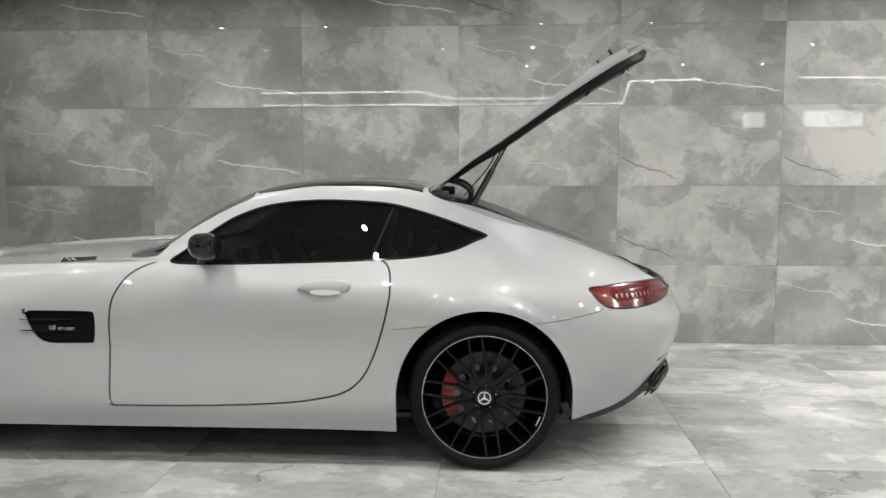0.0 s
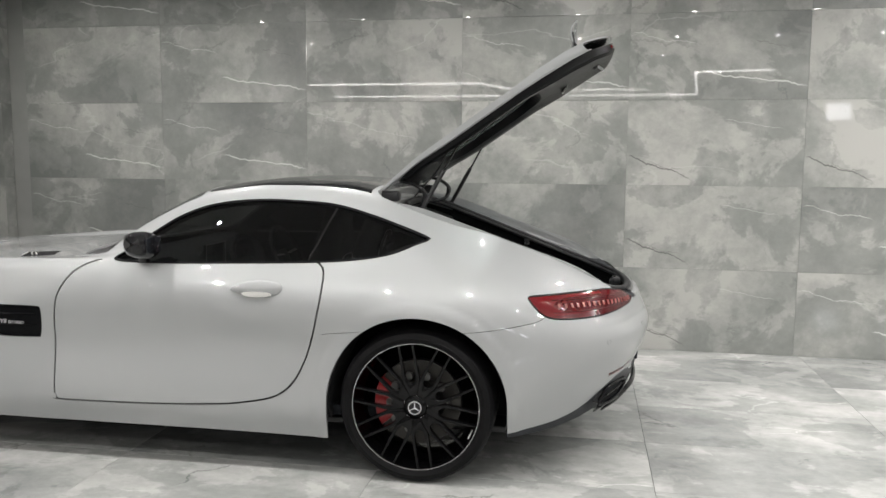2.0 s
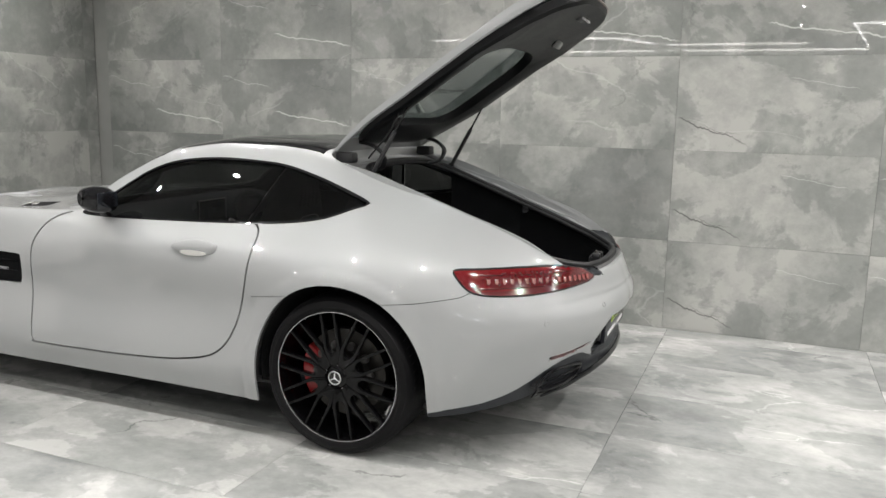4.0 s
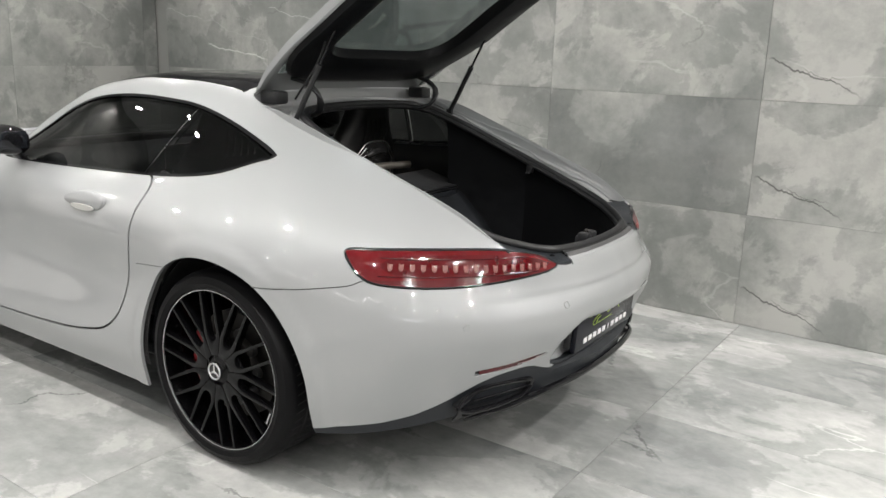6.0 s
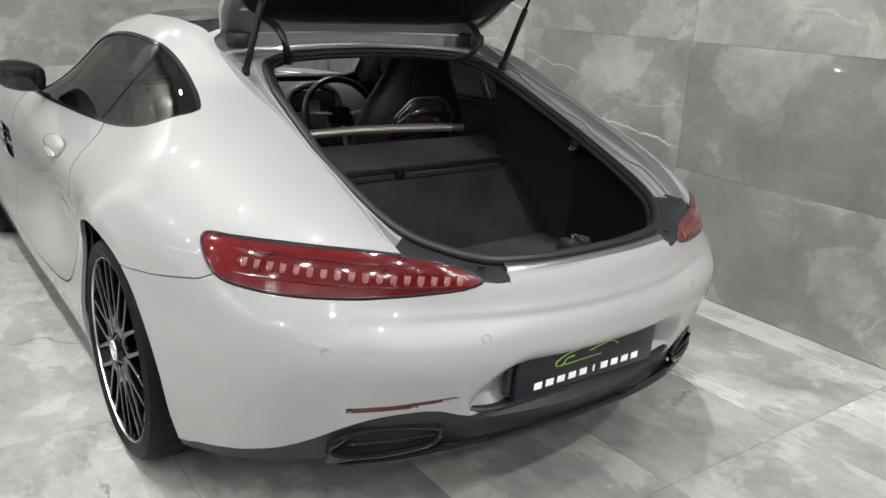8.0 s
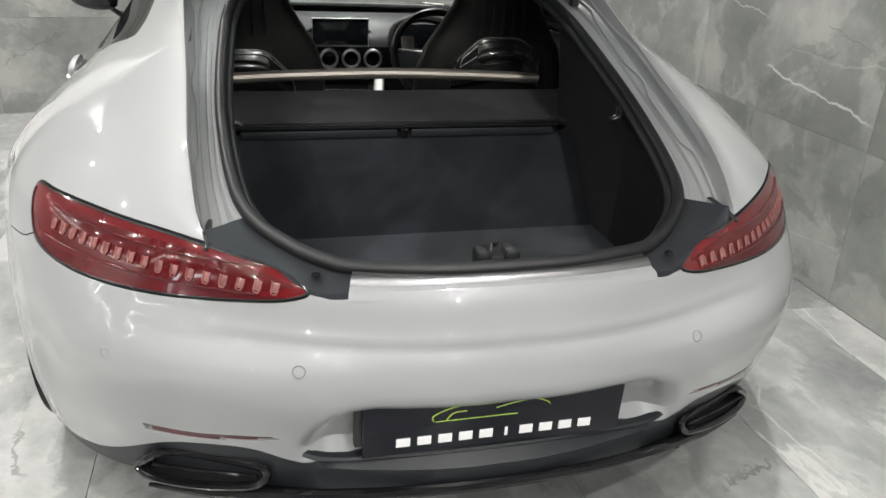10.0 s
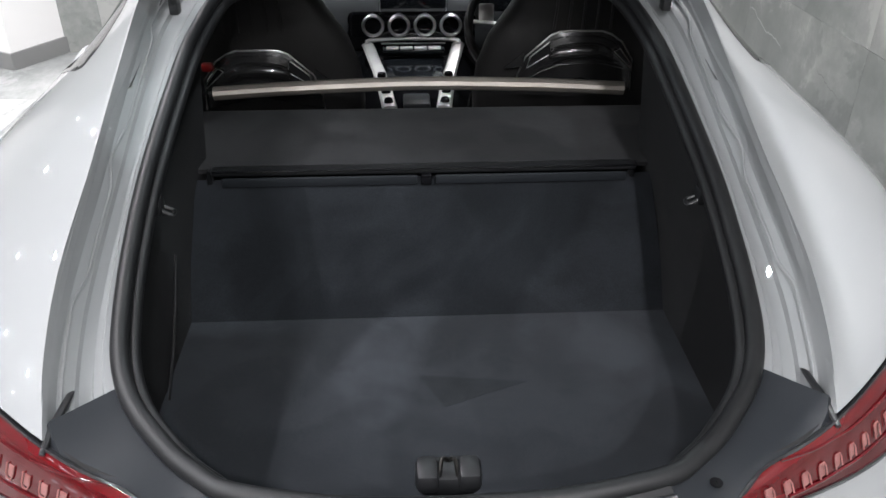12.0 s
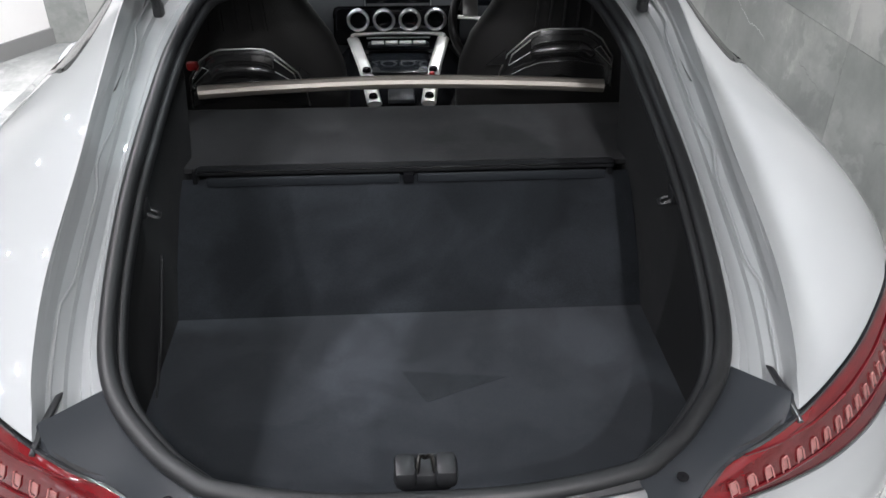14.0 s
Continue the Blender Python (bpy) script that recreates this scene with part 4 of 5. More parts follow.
# dealer plate on the bumper: bars stand for its lettering
sign = part("plate", box(0, 0, 0, .022, .505, .140, .003, pose(.937, -.012, .487, 0, 4, 0)), SIGN_BLACK, car, "black plate with a white wordmark and a green line drawing")
part("plate_holder", box(-.018, 0, 0, .022, .53, .120, .006, pose(.937, -.012, .487, 0, 4, 0)), PLASTIC, sign, "black plastic plate holder")
PLATE = pose(.9485, -.012, .487, 0, 4, 0) @ pose(0, 0, 0, 90, 0, 90)
for i in range(10):
    x = -.178 + i * .0395
    part("wordmark_bar", box(x, -.041, 0.001, .006 if i == 5 else .026, .019, .002, .0005, PLATE), SIGN_WHITE, sign)


def plate_line(pts, r=.0012):
    part("plate_drawing", tube([PLATE @ Vector((a * 1.25 - .03, b * 1.15 + .010, 0.001)) for a, b in pts], r, 5), SIGN_GREEN, sign)


plate_line([(p.x, p.y) for p in smooth_path([(-.075, -.008, 0), (-.075, .002, 0), (-.05, .014, 0), (-.02, .018, 0), (0, .018, 0)], 4)])
plate_line([(p.x, p.y) for p in smooth_path([(-.005, .018, 0), (.005, .03, 0), (.025, .035, 0), (.05, .026, 0), (.065, .018, 0)], 4)])
plate_line([(-.072, -.010), (.055, -.010)], .0008)
plate_line([(p.x, p.y) for p in smooth_path([(.02, .006, 0), (.05, .013, 0), (.08, .016, 0), (.10, .008, 0), (.105, .002, 0)], 4)])
plate_line([(.075, .024), (.085, .034), (.11, .036)], .001)
plate_line([(p.x, p.y) for p in smooth_path([(-.055, -.008, 0), (-.045, .004, 0), (-.025, .006, 0)], 4)])


# ---- wheels ----
def wheel(x, s, caliper_side):
    """s: -1 left, 1 right; built with its face to -y."""
    m = pose(x, s * .945, HUB_Z, 0, 0, 0 if s < 0 else 180)
    w = part("wheel", lathe([(.268, -.006), (.262, .02), (.245, .05), (.236, .12), (.243, .25), (.262, .275), (.262, .268), (.25, .25), (.243, .12), (.25, .05), (.268, .02), (.272, .0)], 56), RIM_BLACK, car, "black multi-spoke alloy wheel with a bright rim edge")
    w.matrix_local = m
    prof = [(.268, .004), (.280, -.014), (.296, -.020), (.318, -.012), (.329, .004), (.3355, .03), (.337, .14), (.3355, .25), (.329, .275), (.30, .29), (.268, .275), (.262, .20), (.262, .05)]
    part("tyre", lathe(prof, 72), RUBBER, w, "black low-profile tyre")
    for gy in (.075, .14, .205):
        part("tread_groove", lathe([(.3372, gy - .005), (.3376, gy), (.3372, gy + .005)], 60, False), GAP, w)
    sipes = bmesh.new()
    for i in range(64):
        for gy, sk_, gr in ((.045, .05, .3352), (.105, -.04, .3363), (.172, .04, .3363), (.225, -.05, .3355)):
            box(gr, gy, 0, .0012, .036, .0045, 0, pose(0, 0, 0, 0, 360 / 64 * i + gy * 60) @ pose(0, 0, 0, 12 if sk_ > 0 else -12), sipes)
    tagged(part("tread_sipes", sipes, GAP, w, "fine dark cuts across the tyre tread", smooth=0), kind="stuff")
    part("rim_edge", lathe([(.2705, -.006), (.2715, -.011), (.2740, -.0115), (.2755, -.005)], 64), RIM_EDGE, w, "bright machined rim edge")
    half = [(.050, .0157), (.108, .0347), (.120, .0368), (.180, .0362), (.262, .0350), (.268, .039), (.268, .020), (.262, .0245), (.180, .0240), (.126, .0225), (.110, .0175), (.102, .0100), (.100, .0)]
    stem = [(a, -b) for a, b in half] + half[-2::-1]
    sp = prism(stem, .028, pose(0, .020, 0, 90, 0, 0), .0022)
    first = part("spoke", sp, RIM_BLACK, w)
    first.rotation_euler = (0, radians(9), 0)
    for i in range(1, 10):
        o = new("spoke", first.data)
        o.parent = w
        o.rotation_euler = (0, radians(9 + 36 * i), 0)
    part("hub", lathe([(.001, -.012), (.036, -.012), (.044, -.004), (.068, .004), (.072, .03), (.001, .03)], 32, False), RIM_BLACK, w)
    cap = part("hub_cap", lathe([(.001, -.0185), (.026, -.0185), (.030, -.015), (.031, -.009), (.001, -.009)], 28, False), PIANO, w, "round black hub cap with a silver ring")
    part("cap_ring", lathe([(.0245, -.018), (.0255, -.021), (.0285, -.021), (.0295, -.018)], 28), CHROME, w)
    for a in (90, 210, 330):
        c, q = math.cos(radians(a)), math.sin(radians(a))
        part("cap_bar", tube([(0, -.0195, 0), (c * .024, -.0195, q * .024)], [.0035, .0012], 6), CHROME, w)
    for i in range(5):
        a = radians(72 * i + 18)
        part("wheel_bolt", lathe([(.001, -.002), (.009, -.002), (.010, .006), (.001, .006)], 10, False), CHROME, w).location = (.052 * math.cos(a), .0, .052 * math.sin(a))
    mark = part("rim_mark", box(0, 0, 0, .045, .002, .006, .0008), RIM_EDGE, w, "small white maker's mark on the rim")
    mark.matrix_local = pose(.257 * math.cos(radians(-24)), -.0065, .257 * math.sin(radians(-24)), 0, 90 + 24, 0)
    disc = part("brake_disc", lathe([(.105, .075), (.185, .075), (.185, .108), (.105, .108)], 48), DISC, w, "grey ventilated brake disc")
    part("disc_bell", lathe([(.001, .055), (.10, .055), (.112, .075), (.112, .10), (.001, .10)], 32, False), DISC, w)
    for i in range(10):
        a = radians(36 * i)
        part("disc_rivet", lathe([(.001, .046), (.016, .046), (.018, .052), (.018, .066), (.001, .066)], 12, False), DISC_MOUNT, w).location = (.122 * math.cos(a), 0, .122 * math.sin(a))
    arc = [(.190 * math.cos(radians(a)), .190 * math.sin(radians(a))) for a in range(-34, 35, 4)] + [(.100 * math.cos(radians(a)), .100 * math.sin(radians(a))) for a in range(30, -31, -6)]
    cal = part("caliper", prism(arc, .075, pose(0, .125, 0, 90, 0, 0), .008), CALIPER, w, "red brake caliper")
    cal.rotation_euler = (0, radians(180 if s < 0 else 0), 0)
    return w


for x, cs in ((AXLE_R, 1), (AXLE_F, 1)):
    for s in (-1, 1):
        wheel(x, s, cs)
        rows = []
        for y in (.900, .87, .60):
            rows.append([(x + .40 * math.cos(radians(a)), s * y, HUB_Z + .40 * math.sin(radians(a))) for a in range(-12, 193, 4)])
        part("wheel_arch_liner", sheet(rows, 0.004), LINING, car, "black wheel arch liner")
        bm = bmesh.new()
        bm.faces.new([bm.verts.new((x + .404 * math.cos(radians(a)), s * .60, HUB_Z + .404 * math.sin(radians(a)))) for a in range(-18, 199, 9)])
        part("wheel_arch_wall", bm, LINING, car, smooth=0)


# ---- handles, mirrors, lettering ----
def handle(s):
    door = [o for o in car.children if o.name.startswith("door") and o.name[:5] in ("door", "door.")][0 if s < 0 else 1]
    out = smooth_path([(-.838, .812, 0), (-.80, .838, 0), (-.72, .852, 0), (-.64, .846, 0), (-.608, .83, 0), (-.615, .80, 0), (-.66, .785, 0), (-.74, .784, 0), (-.80, .795, 0)], 4, True)
    rows = []
    c = Vector((-.72, .818, 0))
    for k, (sc, d) in enumerate(((1.0, -.006), (1.0, .003), (.95, .010), (.8, .014), (.45, .017), (.02, .018))):
        ring = []
        for p in out + out[:1]:
            q = c + (p - c) * sc
            ring.append((q.x, s * (.942 + d + (q.x + .72) * -.02 - max(q.y - .82, 0) * .25), q.y))
        rows.append(ring)
    part("door_handle", sheet(rows), PAINT, door, "white flush door handle")
    cup = smooth_path([(-.78, .800, 0), (-.73, .806, 0), (-.66, .802, 0), (-.65, .79, 0), (-.70, .783, 0), (-.76, .786, 0)], 4, True)
    bm = bmesh.new()
    vs = [bm.verts.new((p.x, s * .9615, p.y)) for p in cup]
    vs2 = [bm.verts.new((p.x, s * .955, p.y)) for p in cup]
    bm.faces.new(vs)
    for i in range(len(vs)):
        bm.faces.new((vs[i], vs[(i + 1) % len(vs)], vs2[(i + 1) % len(vs)], vs2[i]))
    part("handle_inlay", bm, BRUSHED, door, "pale handle inlay")


both_sides(handle)


def mirror(s):
    rows = []
    for k in range(9):
        a = -90 + 22.5 * k
        y = .940 + .088 * math.sin(radians(a))
        w = max(math.cos(radians(a)), .02) ** .55
        ring = []
        for j in range(24):
            b = j * math.tau / 24
            cx, cz = math.cos(b), math.sin(b)
            ex = abs(cx) ** .75 * (1 if cx > 0 else -1)
            ez = abs(cz) ** .75 * (1 if cz > 0 else -1)
            ring.append((-1.238 + (.052 if ex > 0 else .068) * ex * w + -.04 * (y - .935), s * y, .992 + .060 * ez * w + .12 * (y - .935)))
        rows.append(ring + ring[:1])
    m = part("wing_mirror", sheet(rows), PIANO, car, "gloss black wing mirror")
    part("mirror_glass", box(-1.193, s * .936, .993, .006, .12, .070, .0025, pose(0, 0, 0)), SCREEN, m, "mirror glass")
    part("mirror_foot", tube([(-1.29, s * .838, .905), (-1.285, s * .868, .918), (-1.262, s * .90, .945)], [.030, .022, .020], 8, flat=.5), PIANO, m)


both_sides(mirror)
for word, size, dx, lean in (("V8", 0.030, -.044, .25), ("BITURBO", 0.019, .022, .15)):
    txt = bpy.data.curves.new("vent_lettering", "FONT")
    txt.body, txt.size, txt.extrude, txt.shear, txt.align_x, txt.align_y = word, size, 0.001, lean, "CENTER", "BOTTOM_BASELINE"
    txt.materials.append(CHROME)
    for s in (-1, 1):
        t = new("vent_lettering", txt)
        t.parent = [o for o in car.children if o.name.startswith("fender_vent")][0 if s < 0 else 1]
        t.matrix_local = pose(-1.918 - s * dx, s * .918, .612, 90, 0, 0 if s < 0 else 180)

# ---- tailgate, raised on its hinges ----
GATE_UP = Matrix.Translation((-.285, 0, 1.222)) @ Matrix.Rotation(radians(-55.5), 4, "Y") @ Matrix.Translation((.285, 0, -1.222))
GATE_TOP = np.array([(-.29, 1.224), (-.053, 1.162), (.19, 1.073), (.43, .985), (.603, .926), (.72, .878), (.80, .836), (.86, .796), (.905, .765), (.94, .752)])
GATE_HALF = np.array([(0, .505), (.1, .54), (.25, .552), (.6, .545), (.8, .535), (.93, .515), (1, .50)])
GATE_DEEP = np.array([(-.25, .030), (-.15, .045), (.116, .066), (.46, .070), (.61, .090), (.76, .094), (.87, .086), (.94, .06)])


def gate_at(t, v, deep=0.0, share=None):
    """A place on the tailgate: t from hinge to end, v across, deep below its outer face (or a share of the full depth)."""
    x = -.285 + (1.22 - .13 * abs(v) ** 3) * t
    if share is not None:
        deep = share * np.interp(x, GATE_DEEP[:, 0], GATE_DEEP[:, 1])
    z = np.interp(x, GATE_TOP[:, 0], GATE_TOP[:, 1]) + .013 * (1 - v * v)
    return GATE_UP @ Vector((x - .335 * deep, v * np.interp(t, GATE_HALF[:, 0], GATE_HALF[:, 1]), z - .942 * deep))


def gate_patch(t0, t1, v0, v1, n, m, thick, deep=0.0, bm=None):
    return sheet([[gate_at(t, v, deep) for v in np.linspace(v0, v1, m)] for t in np.linspace(t0, t1, n)], thick, bm)


def gate_ring(t0, t1, half, share, n=72):
    """A rounded outline round the gate's middle."""
    out = []
    for k in range(n):
        c, q = math.cos(k * math.tau / n), math.sin(k * math.tau / n)
        t = (t0 + t1) / 2 + (t1 - t0) / 2 * math.copysign(abs(c) ** .42, c)
        out.append(gate_at(t, half * math.copysign(abs(q) ** .42, q), share=share))
    return out + out[:1]


gate = part("tailgate", gate_patch(.70, 1.0, -1, 1, 12, 25, .007), PAINT, car, "white painted lower end of the raised tailgate")
frame_bm = gate_patch(0, .09, -1, 1, 4, 25, .007)
for v0, v1 in ((-1, -.88), (.88, 1)):
    gate_patch(.09, .70, v0, v1, 18, 4, .007, 0.0, frame_bm)
part("tailgate_frame", frame_bm, PAINT, gate, "white painted tailgate frame")
for y in (-1, 1):
    part("frame_flange", sheet([[gate_at(t, y * w, share=d) for w, d in ((1, .06), (.999, .25), (.994, .42), (.98, .50), (.95, .50))] for t in np.linspace(.02, .985, 28)], .004), PAINT, gate, "white folded edge of the tailgate frame")
part("tailgate_glass", gate_patch(.09, .70, -.88, .88, 18, 21, .005, .001), GATE_GLASS, gate, "tinted rear glass")
trim_rows = [gate_ring(.05, .992, .978, .46), gate_ring(.06, .985, .968, .85), gate_ring(.08, .97, .94, 1.0), gate_ring(.15, .80, .78, 1.0), gate_ring(.185, .68, .71, .80), gate_ring(.19, .675, .70, .60), gate_ring(.195, .67, .69, .16)]
part("tailgate_trim", sheet(trim_rows, .004), GATE_TRIM, gate, "black inner tailgate trim frame")
part("tailgate_latch", box(.80, 0, .757, .05, .09, .03, .008, GATE_UP), PLASTIC, gate, "black latch pin housing")
part("latch_pin", tube([GATE_UP @ Vector(p) for p in ((.80, -.018, .745), (.80, -.018, .712), (.80, .018, .712), (.80, .018, .745))], .005, 6), CHROME, gate)
part("brake_light", tube([gate_at(.984, v, .050) for v in np.linspace(-.55, .55, 17)], .008, 8), RED_LENS, gate, "slim red high brake light")
part("trim_handle", box(.66, .22, .826, .11, .14, .012, .005, GATE_UP), PIANO, gate, "black pull recess")
blade = []
for y in np.linspace(-.34, .34, 17):
    e = 1 - (abs(y) / .34) ** 4 * .4
    blade.append([(.594, y, 1.92), (.585, y, 1.955), (.586, y, 1.955 + .045 * e), (.597, y, 1.955 + .08 * e), (.612, y, 1.955 + .098 * e)])
part("spoiler", sheet(blade, 0.007), PAINT, gate, "white raised rear spoiler blade")
for y in (-.2, .2):
    part("spoiler_arm", tube([(.625, y, 1.905), (.60, y, 1.935), (.592, y, 1.985)], .009, 6), PLASTIC, gate, "black spoiler lifting arm")


def strut(s):
    lo, hi = Vector((-.092, s * .503, 1.118)), Vector((.128, s * .488, 1.515))
    mid = lo.lerp(hi, .52)
    o = part("gas_strut", tube([lo, mid], .0105, 10), PLASTIC, car, "black gas strut holding the tailgate")
    part("strut_rod", tube([mid, hi], .005, 8), PIANO, o)
    part("strut_end", box(lo.x, lo.y, lo.z, .03, .02, .03, .006), PLASTIC, o)
    part("strut_end", box(hi.x, hi.y, hi.z, .03, .02, .03, .006), PLASTIC, o)
    h = smooth_path([(-.16, s * .33, 1.135), (-.10, s * .36, 1.16), (-.09, s * .38, 1.215), (-.14, s * .39, 1.255), (-.20, s * .40, 1.27)], 5)
    part("tailgate_hinge", tube(h, .014, 8, flat=.7), PLASTIC, car, "black curved tailgate hinge arm")
    part("hinge_cover", box(-.235, s * .46, 1.20, .085, .07, .05, .012), PLASTIC, car)
    if s > 0:
        return
    cable = smooth_path([(-.12, s * .47, 1.20), (0, s * .475, 1.34), (.06, s * .48, 1.47), (.12, s * .48, 1.53), (.15, s * .48, 1.52)], 5)
    part("washer_hose", tube(cable, .004, 6), SEAL, gate)


both_sides(strut)

# ---- tailgate opening: channel, seal, sill plate ----
RIM = [(-.20, 0, 1.165), (-.20, .13, 1.163), (-.198, .25, 1.158), (-.185, .33, 1.152), (-.155, .392, 1.14), (-.12, .424, 1.128), (-.02, .452, 1.088), (.10, .468, 1.04), (.365, .481, .935), (.60, .466, .848), (.715, .434, .808), (.797, .369, .782), (.840, .317, .771), (.866, .270, .767), (.890, .14, .763), (.896, 0, .762)]
outer, inner = smooth_path(O_EDGE, 6), smooth_path(RIM, 6)


def step(x, at):
    """0 before at, 1 past it, over 15 mm."""
    return min(max((x - at) / .015 + .5, 0), 1)


def channel(lo, hi, profile, s):
    rows = []
    for a, b in list(zip(outer, inner))[lo:hi + 1]:
        row = []
        for t, dz in profile:
            p = a.lerp(b, t)
            row.append((p.x, s * p.y, p.z + dz))
        rows.append(row)
    return sheet(rows, 0.004)


painted = [(.0, .001), (.012, -.003), (.05, -.036), (.08, -.041), (.31, -.042), (.35, -.048), (.53, -.048), (.565, -.037), (.69, -.035), (.73, -.012), (.76, -.008), (.94, -.008), (1.0, -.014)]
cover = [(.0, -.014), (.02, -.007), (.06, -.002), (.3, -.004), (.7, -.006), (1.0, -.008)]
SILLS = (("sill_ledge", [(-.10, -.010), (.0, -.003), (.06, .0), (.34, -.001)], PAINT, "white painted ledge below the sill plate"),
         ("sill_plate", [(.30, -.002), (.34, .003), (.42, .0065), (.52, .0065), (.60, .003), (.64, -.004)], SILL_METAL, "brushed metal loading sill plate"),
         ("seal_foot", [(.60, -.002), (.66, .002), (.85, .003), (1.0, -.004)], SEAL, "black foot of the boot seal"))
for s in (-1, 1):
    part("hatch_channel", channel(0, 59, painted, s), PAINT, car, "white painted tailgate channel", 22.0)
    part("corner_cover", channel(59, 78, cover, s), TRIM_GREY, car, "dark grey plastic corner cover")
    part("cover_fin", tube([(.712, s * .506, .806), (.722, s * .507, .808), (.75, s * .510, .804), (.78, s * .513, .800), (.815, s * .514, .792)], [.002, .005, .006, .006, .004], 8, flat=.8), PLASTIC, car)
    part("cover_clip", lathe([(.001, .003), (.008, .003), (.008, 0), (.001, 0)], 12, False), PIANO, car).matrix_local = pose(.872, s * .335, .7575, 90, 0, 0)
    bead = []
    for a, b in list(zip(outer, inner))[26:59]:
        t = .27 - .12 * (step(a.x, .27) - step(a.x, .35) + step(a.x, .57)) - .1 * step(-a.x, .02)
        p = a.lerp(b, t)
        bead.append((p.x, s * p.y, p.z - .0365))
    part("sealant_bead", tube(smooth_path(bead, 2), .0028, 6), PAINT, car, "pale sealant bead along the channel")
    part("channel_end", lathe([(.001, -.012), (.014, -.012), (.022, -.004), (.026, .0), (.001, .0)], 14, False), PAINT, car).matrix_local = pose(.745, s * .468, .785, 70, 0, 0)
ring_r = [Vector((p.x, -p.y, p.z)) for p in inner[::-1]] + inner[1:-1]
for kind, prof, stuff_, words in SILLS:
    sill_rows = []
    for s, rng in ((-1, range(78, 91)), (1, range(89, 77, -1))):
        for i in rng:
            a, b = outer[i], inner[i]
            sill_rows.append([(a.lerp(b, t).x, s * a.lerp(b, t).y, a.lerp(b, t).z + dz) for t, dz in prof])
    part(kind, sheet(sill_rows, 0.004), stuff_, car, words)
part("boot_seal", tube(ring_r, .0135, 12, True), SEAL, car, "black rubber boot seal")
part("boot_seal_lip", tube([p + Vector((-.004 if p.x > .6 else 0, -.016 * (1 if p.y > 0 else -1) if abs(p.y) > .2 else 0, -.012)) for p in ring_r], .010, 12, True), SEAL, car)
walls = []
for p in inner[33:]:
    walls.append([(p.x, p.y, p.z - .004), (p.x, p.y + (.03 if p.x > -.1 else 0), p.z - .06), (min(p.x, .885), min(p.y + .06 * (1 if p.y > .2 else 0), .51), .68), (min(p.x, .875), min(p.y + .07 * (1 if p.y > .2 else 0), .50), .55)])
for s in (-1, 1):
    # darker carpet copy and near-black pocket: shade of the boot side as colour
    part("boot_side_lining", sheet([[(x, s * y, z) for x, y, z in r] for r in walls if r[0][0] < .33], 0.006), SHADED_SIDE_CARPET, car, "black carpet boot side lining")
    part("side_pocket", sheet([[(x, s * y, z) for x, y, z in r] for r in walls if r[0][0] > .30], 0.006), LINING, car, "net pocket in the boot side, its shade put into the dark colour")
# floor in the lit copy of the carpet, front panel in the darker one
part("boot_floor", box(.52, 0, .535, .76, 1.02, .03, .006), LIT_FLOOR_CARPET, car, "black carpeted boot floor")
part("brushed_mark", prism([(.396, -.031), (.410, .07), (.423, .171), (.455, .09), (.486, .015)], .0012, pose(0, 0, .5495)), MARK_CARPET, car, "darker brushed patch in the carpet pile")
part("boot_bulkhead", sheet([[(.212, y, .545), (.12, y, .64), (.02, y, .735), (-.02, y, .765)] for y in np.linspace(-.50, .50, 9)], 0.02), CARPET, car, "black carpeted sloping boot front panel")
roll = part("load_cover_roll", box(-.022, 0, .784, .030, .928, .014, .005), PLASTIC, car, "black roller load cover")
part("roll_edge", tube([(-.006, -.46, .789), (-.006, .46, .789)], .0022, 6), PIANO, roll)
part("cover_tab", box(.0, 0, .768, .012, .024, .026, .004), PIANO, roll)
for y in (-.24, .24):
    part("cover_strip", box(-.002, y * .96, .766, .006, .420, .021, .002), TRIM_GREY, roll, "dark grey edge strip of the load cover")
# shelf in a lighter copy of the carpet, the light put into its colour
part("parcel_shelf", sheet([[(-.03, y, .786), (-.12, y, .80), (-.25, y, .832), (-.275, y, .825), (-.29, y, .60), (-.30, y, .30)] for y in np.linspace(-.56, .56, 9)], 0.012), LIT_SHELF_CARPET, car, "black carpeted shelf behind the seats")
part("brace_bar", tube(smooth_path([(-.318, -.505, .853), (-.325, -.3, .862), (-.33, 0, .868), (-.325, .3, .862), (-.318, .503, .853)], 6), .0165, 10), WARM_METAL, car, "satin metal brace bar across the cabin")
catch = part("boot_catch", box(.835, -.004, .750, .045, .075, .034, .010), PLASTIC, car, "black boot lock with a chrome claw")
for y in (-.031, .023):
    part("catch_cheek", box(.845, y, .764, .042, .030, .032, .009), PLASTIC, catch)
part("catch_claw", tube(smooth_path([(.85, -.016, .765), (.84, -.012, .785), (.835, -.004, .778), (.84, .004, .785), (.85, .008, .765)], 4), .003, 6), DISC, catch)
for s in (-1, 1):
    part("lashing_hook", box(.36, s * .462, .905, .030, .016, .030, .004), PLASTIC, car, "black folding bag hook")
    part("hook_lip", tube(smooth_path([(.352, s * .456, .898), (.352, s * .440, .890), (.368, s * .440, .890), (.368, s * .456, .898)], 4), .0035, 6), PLASTIC, car, "grey plastic lip of the bag hook")
for s in (-1, 1):
    part("roll_end", prism([(0, .008), (.024, .008), (.012, .034), (0, .034)], .012, pose(-.03, s * .462, .752, 90, 0, 0), .003), LINING, roll)
net = part("side_net", tube([(.25, -.485, .74), (.34, -.487, .62), (.42, -.487, .555)], .003, 6), SEAL, car, "black elastic side strap")
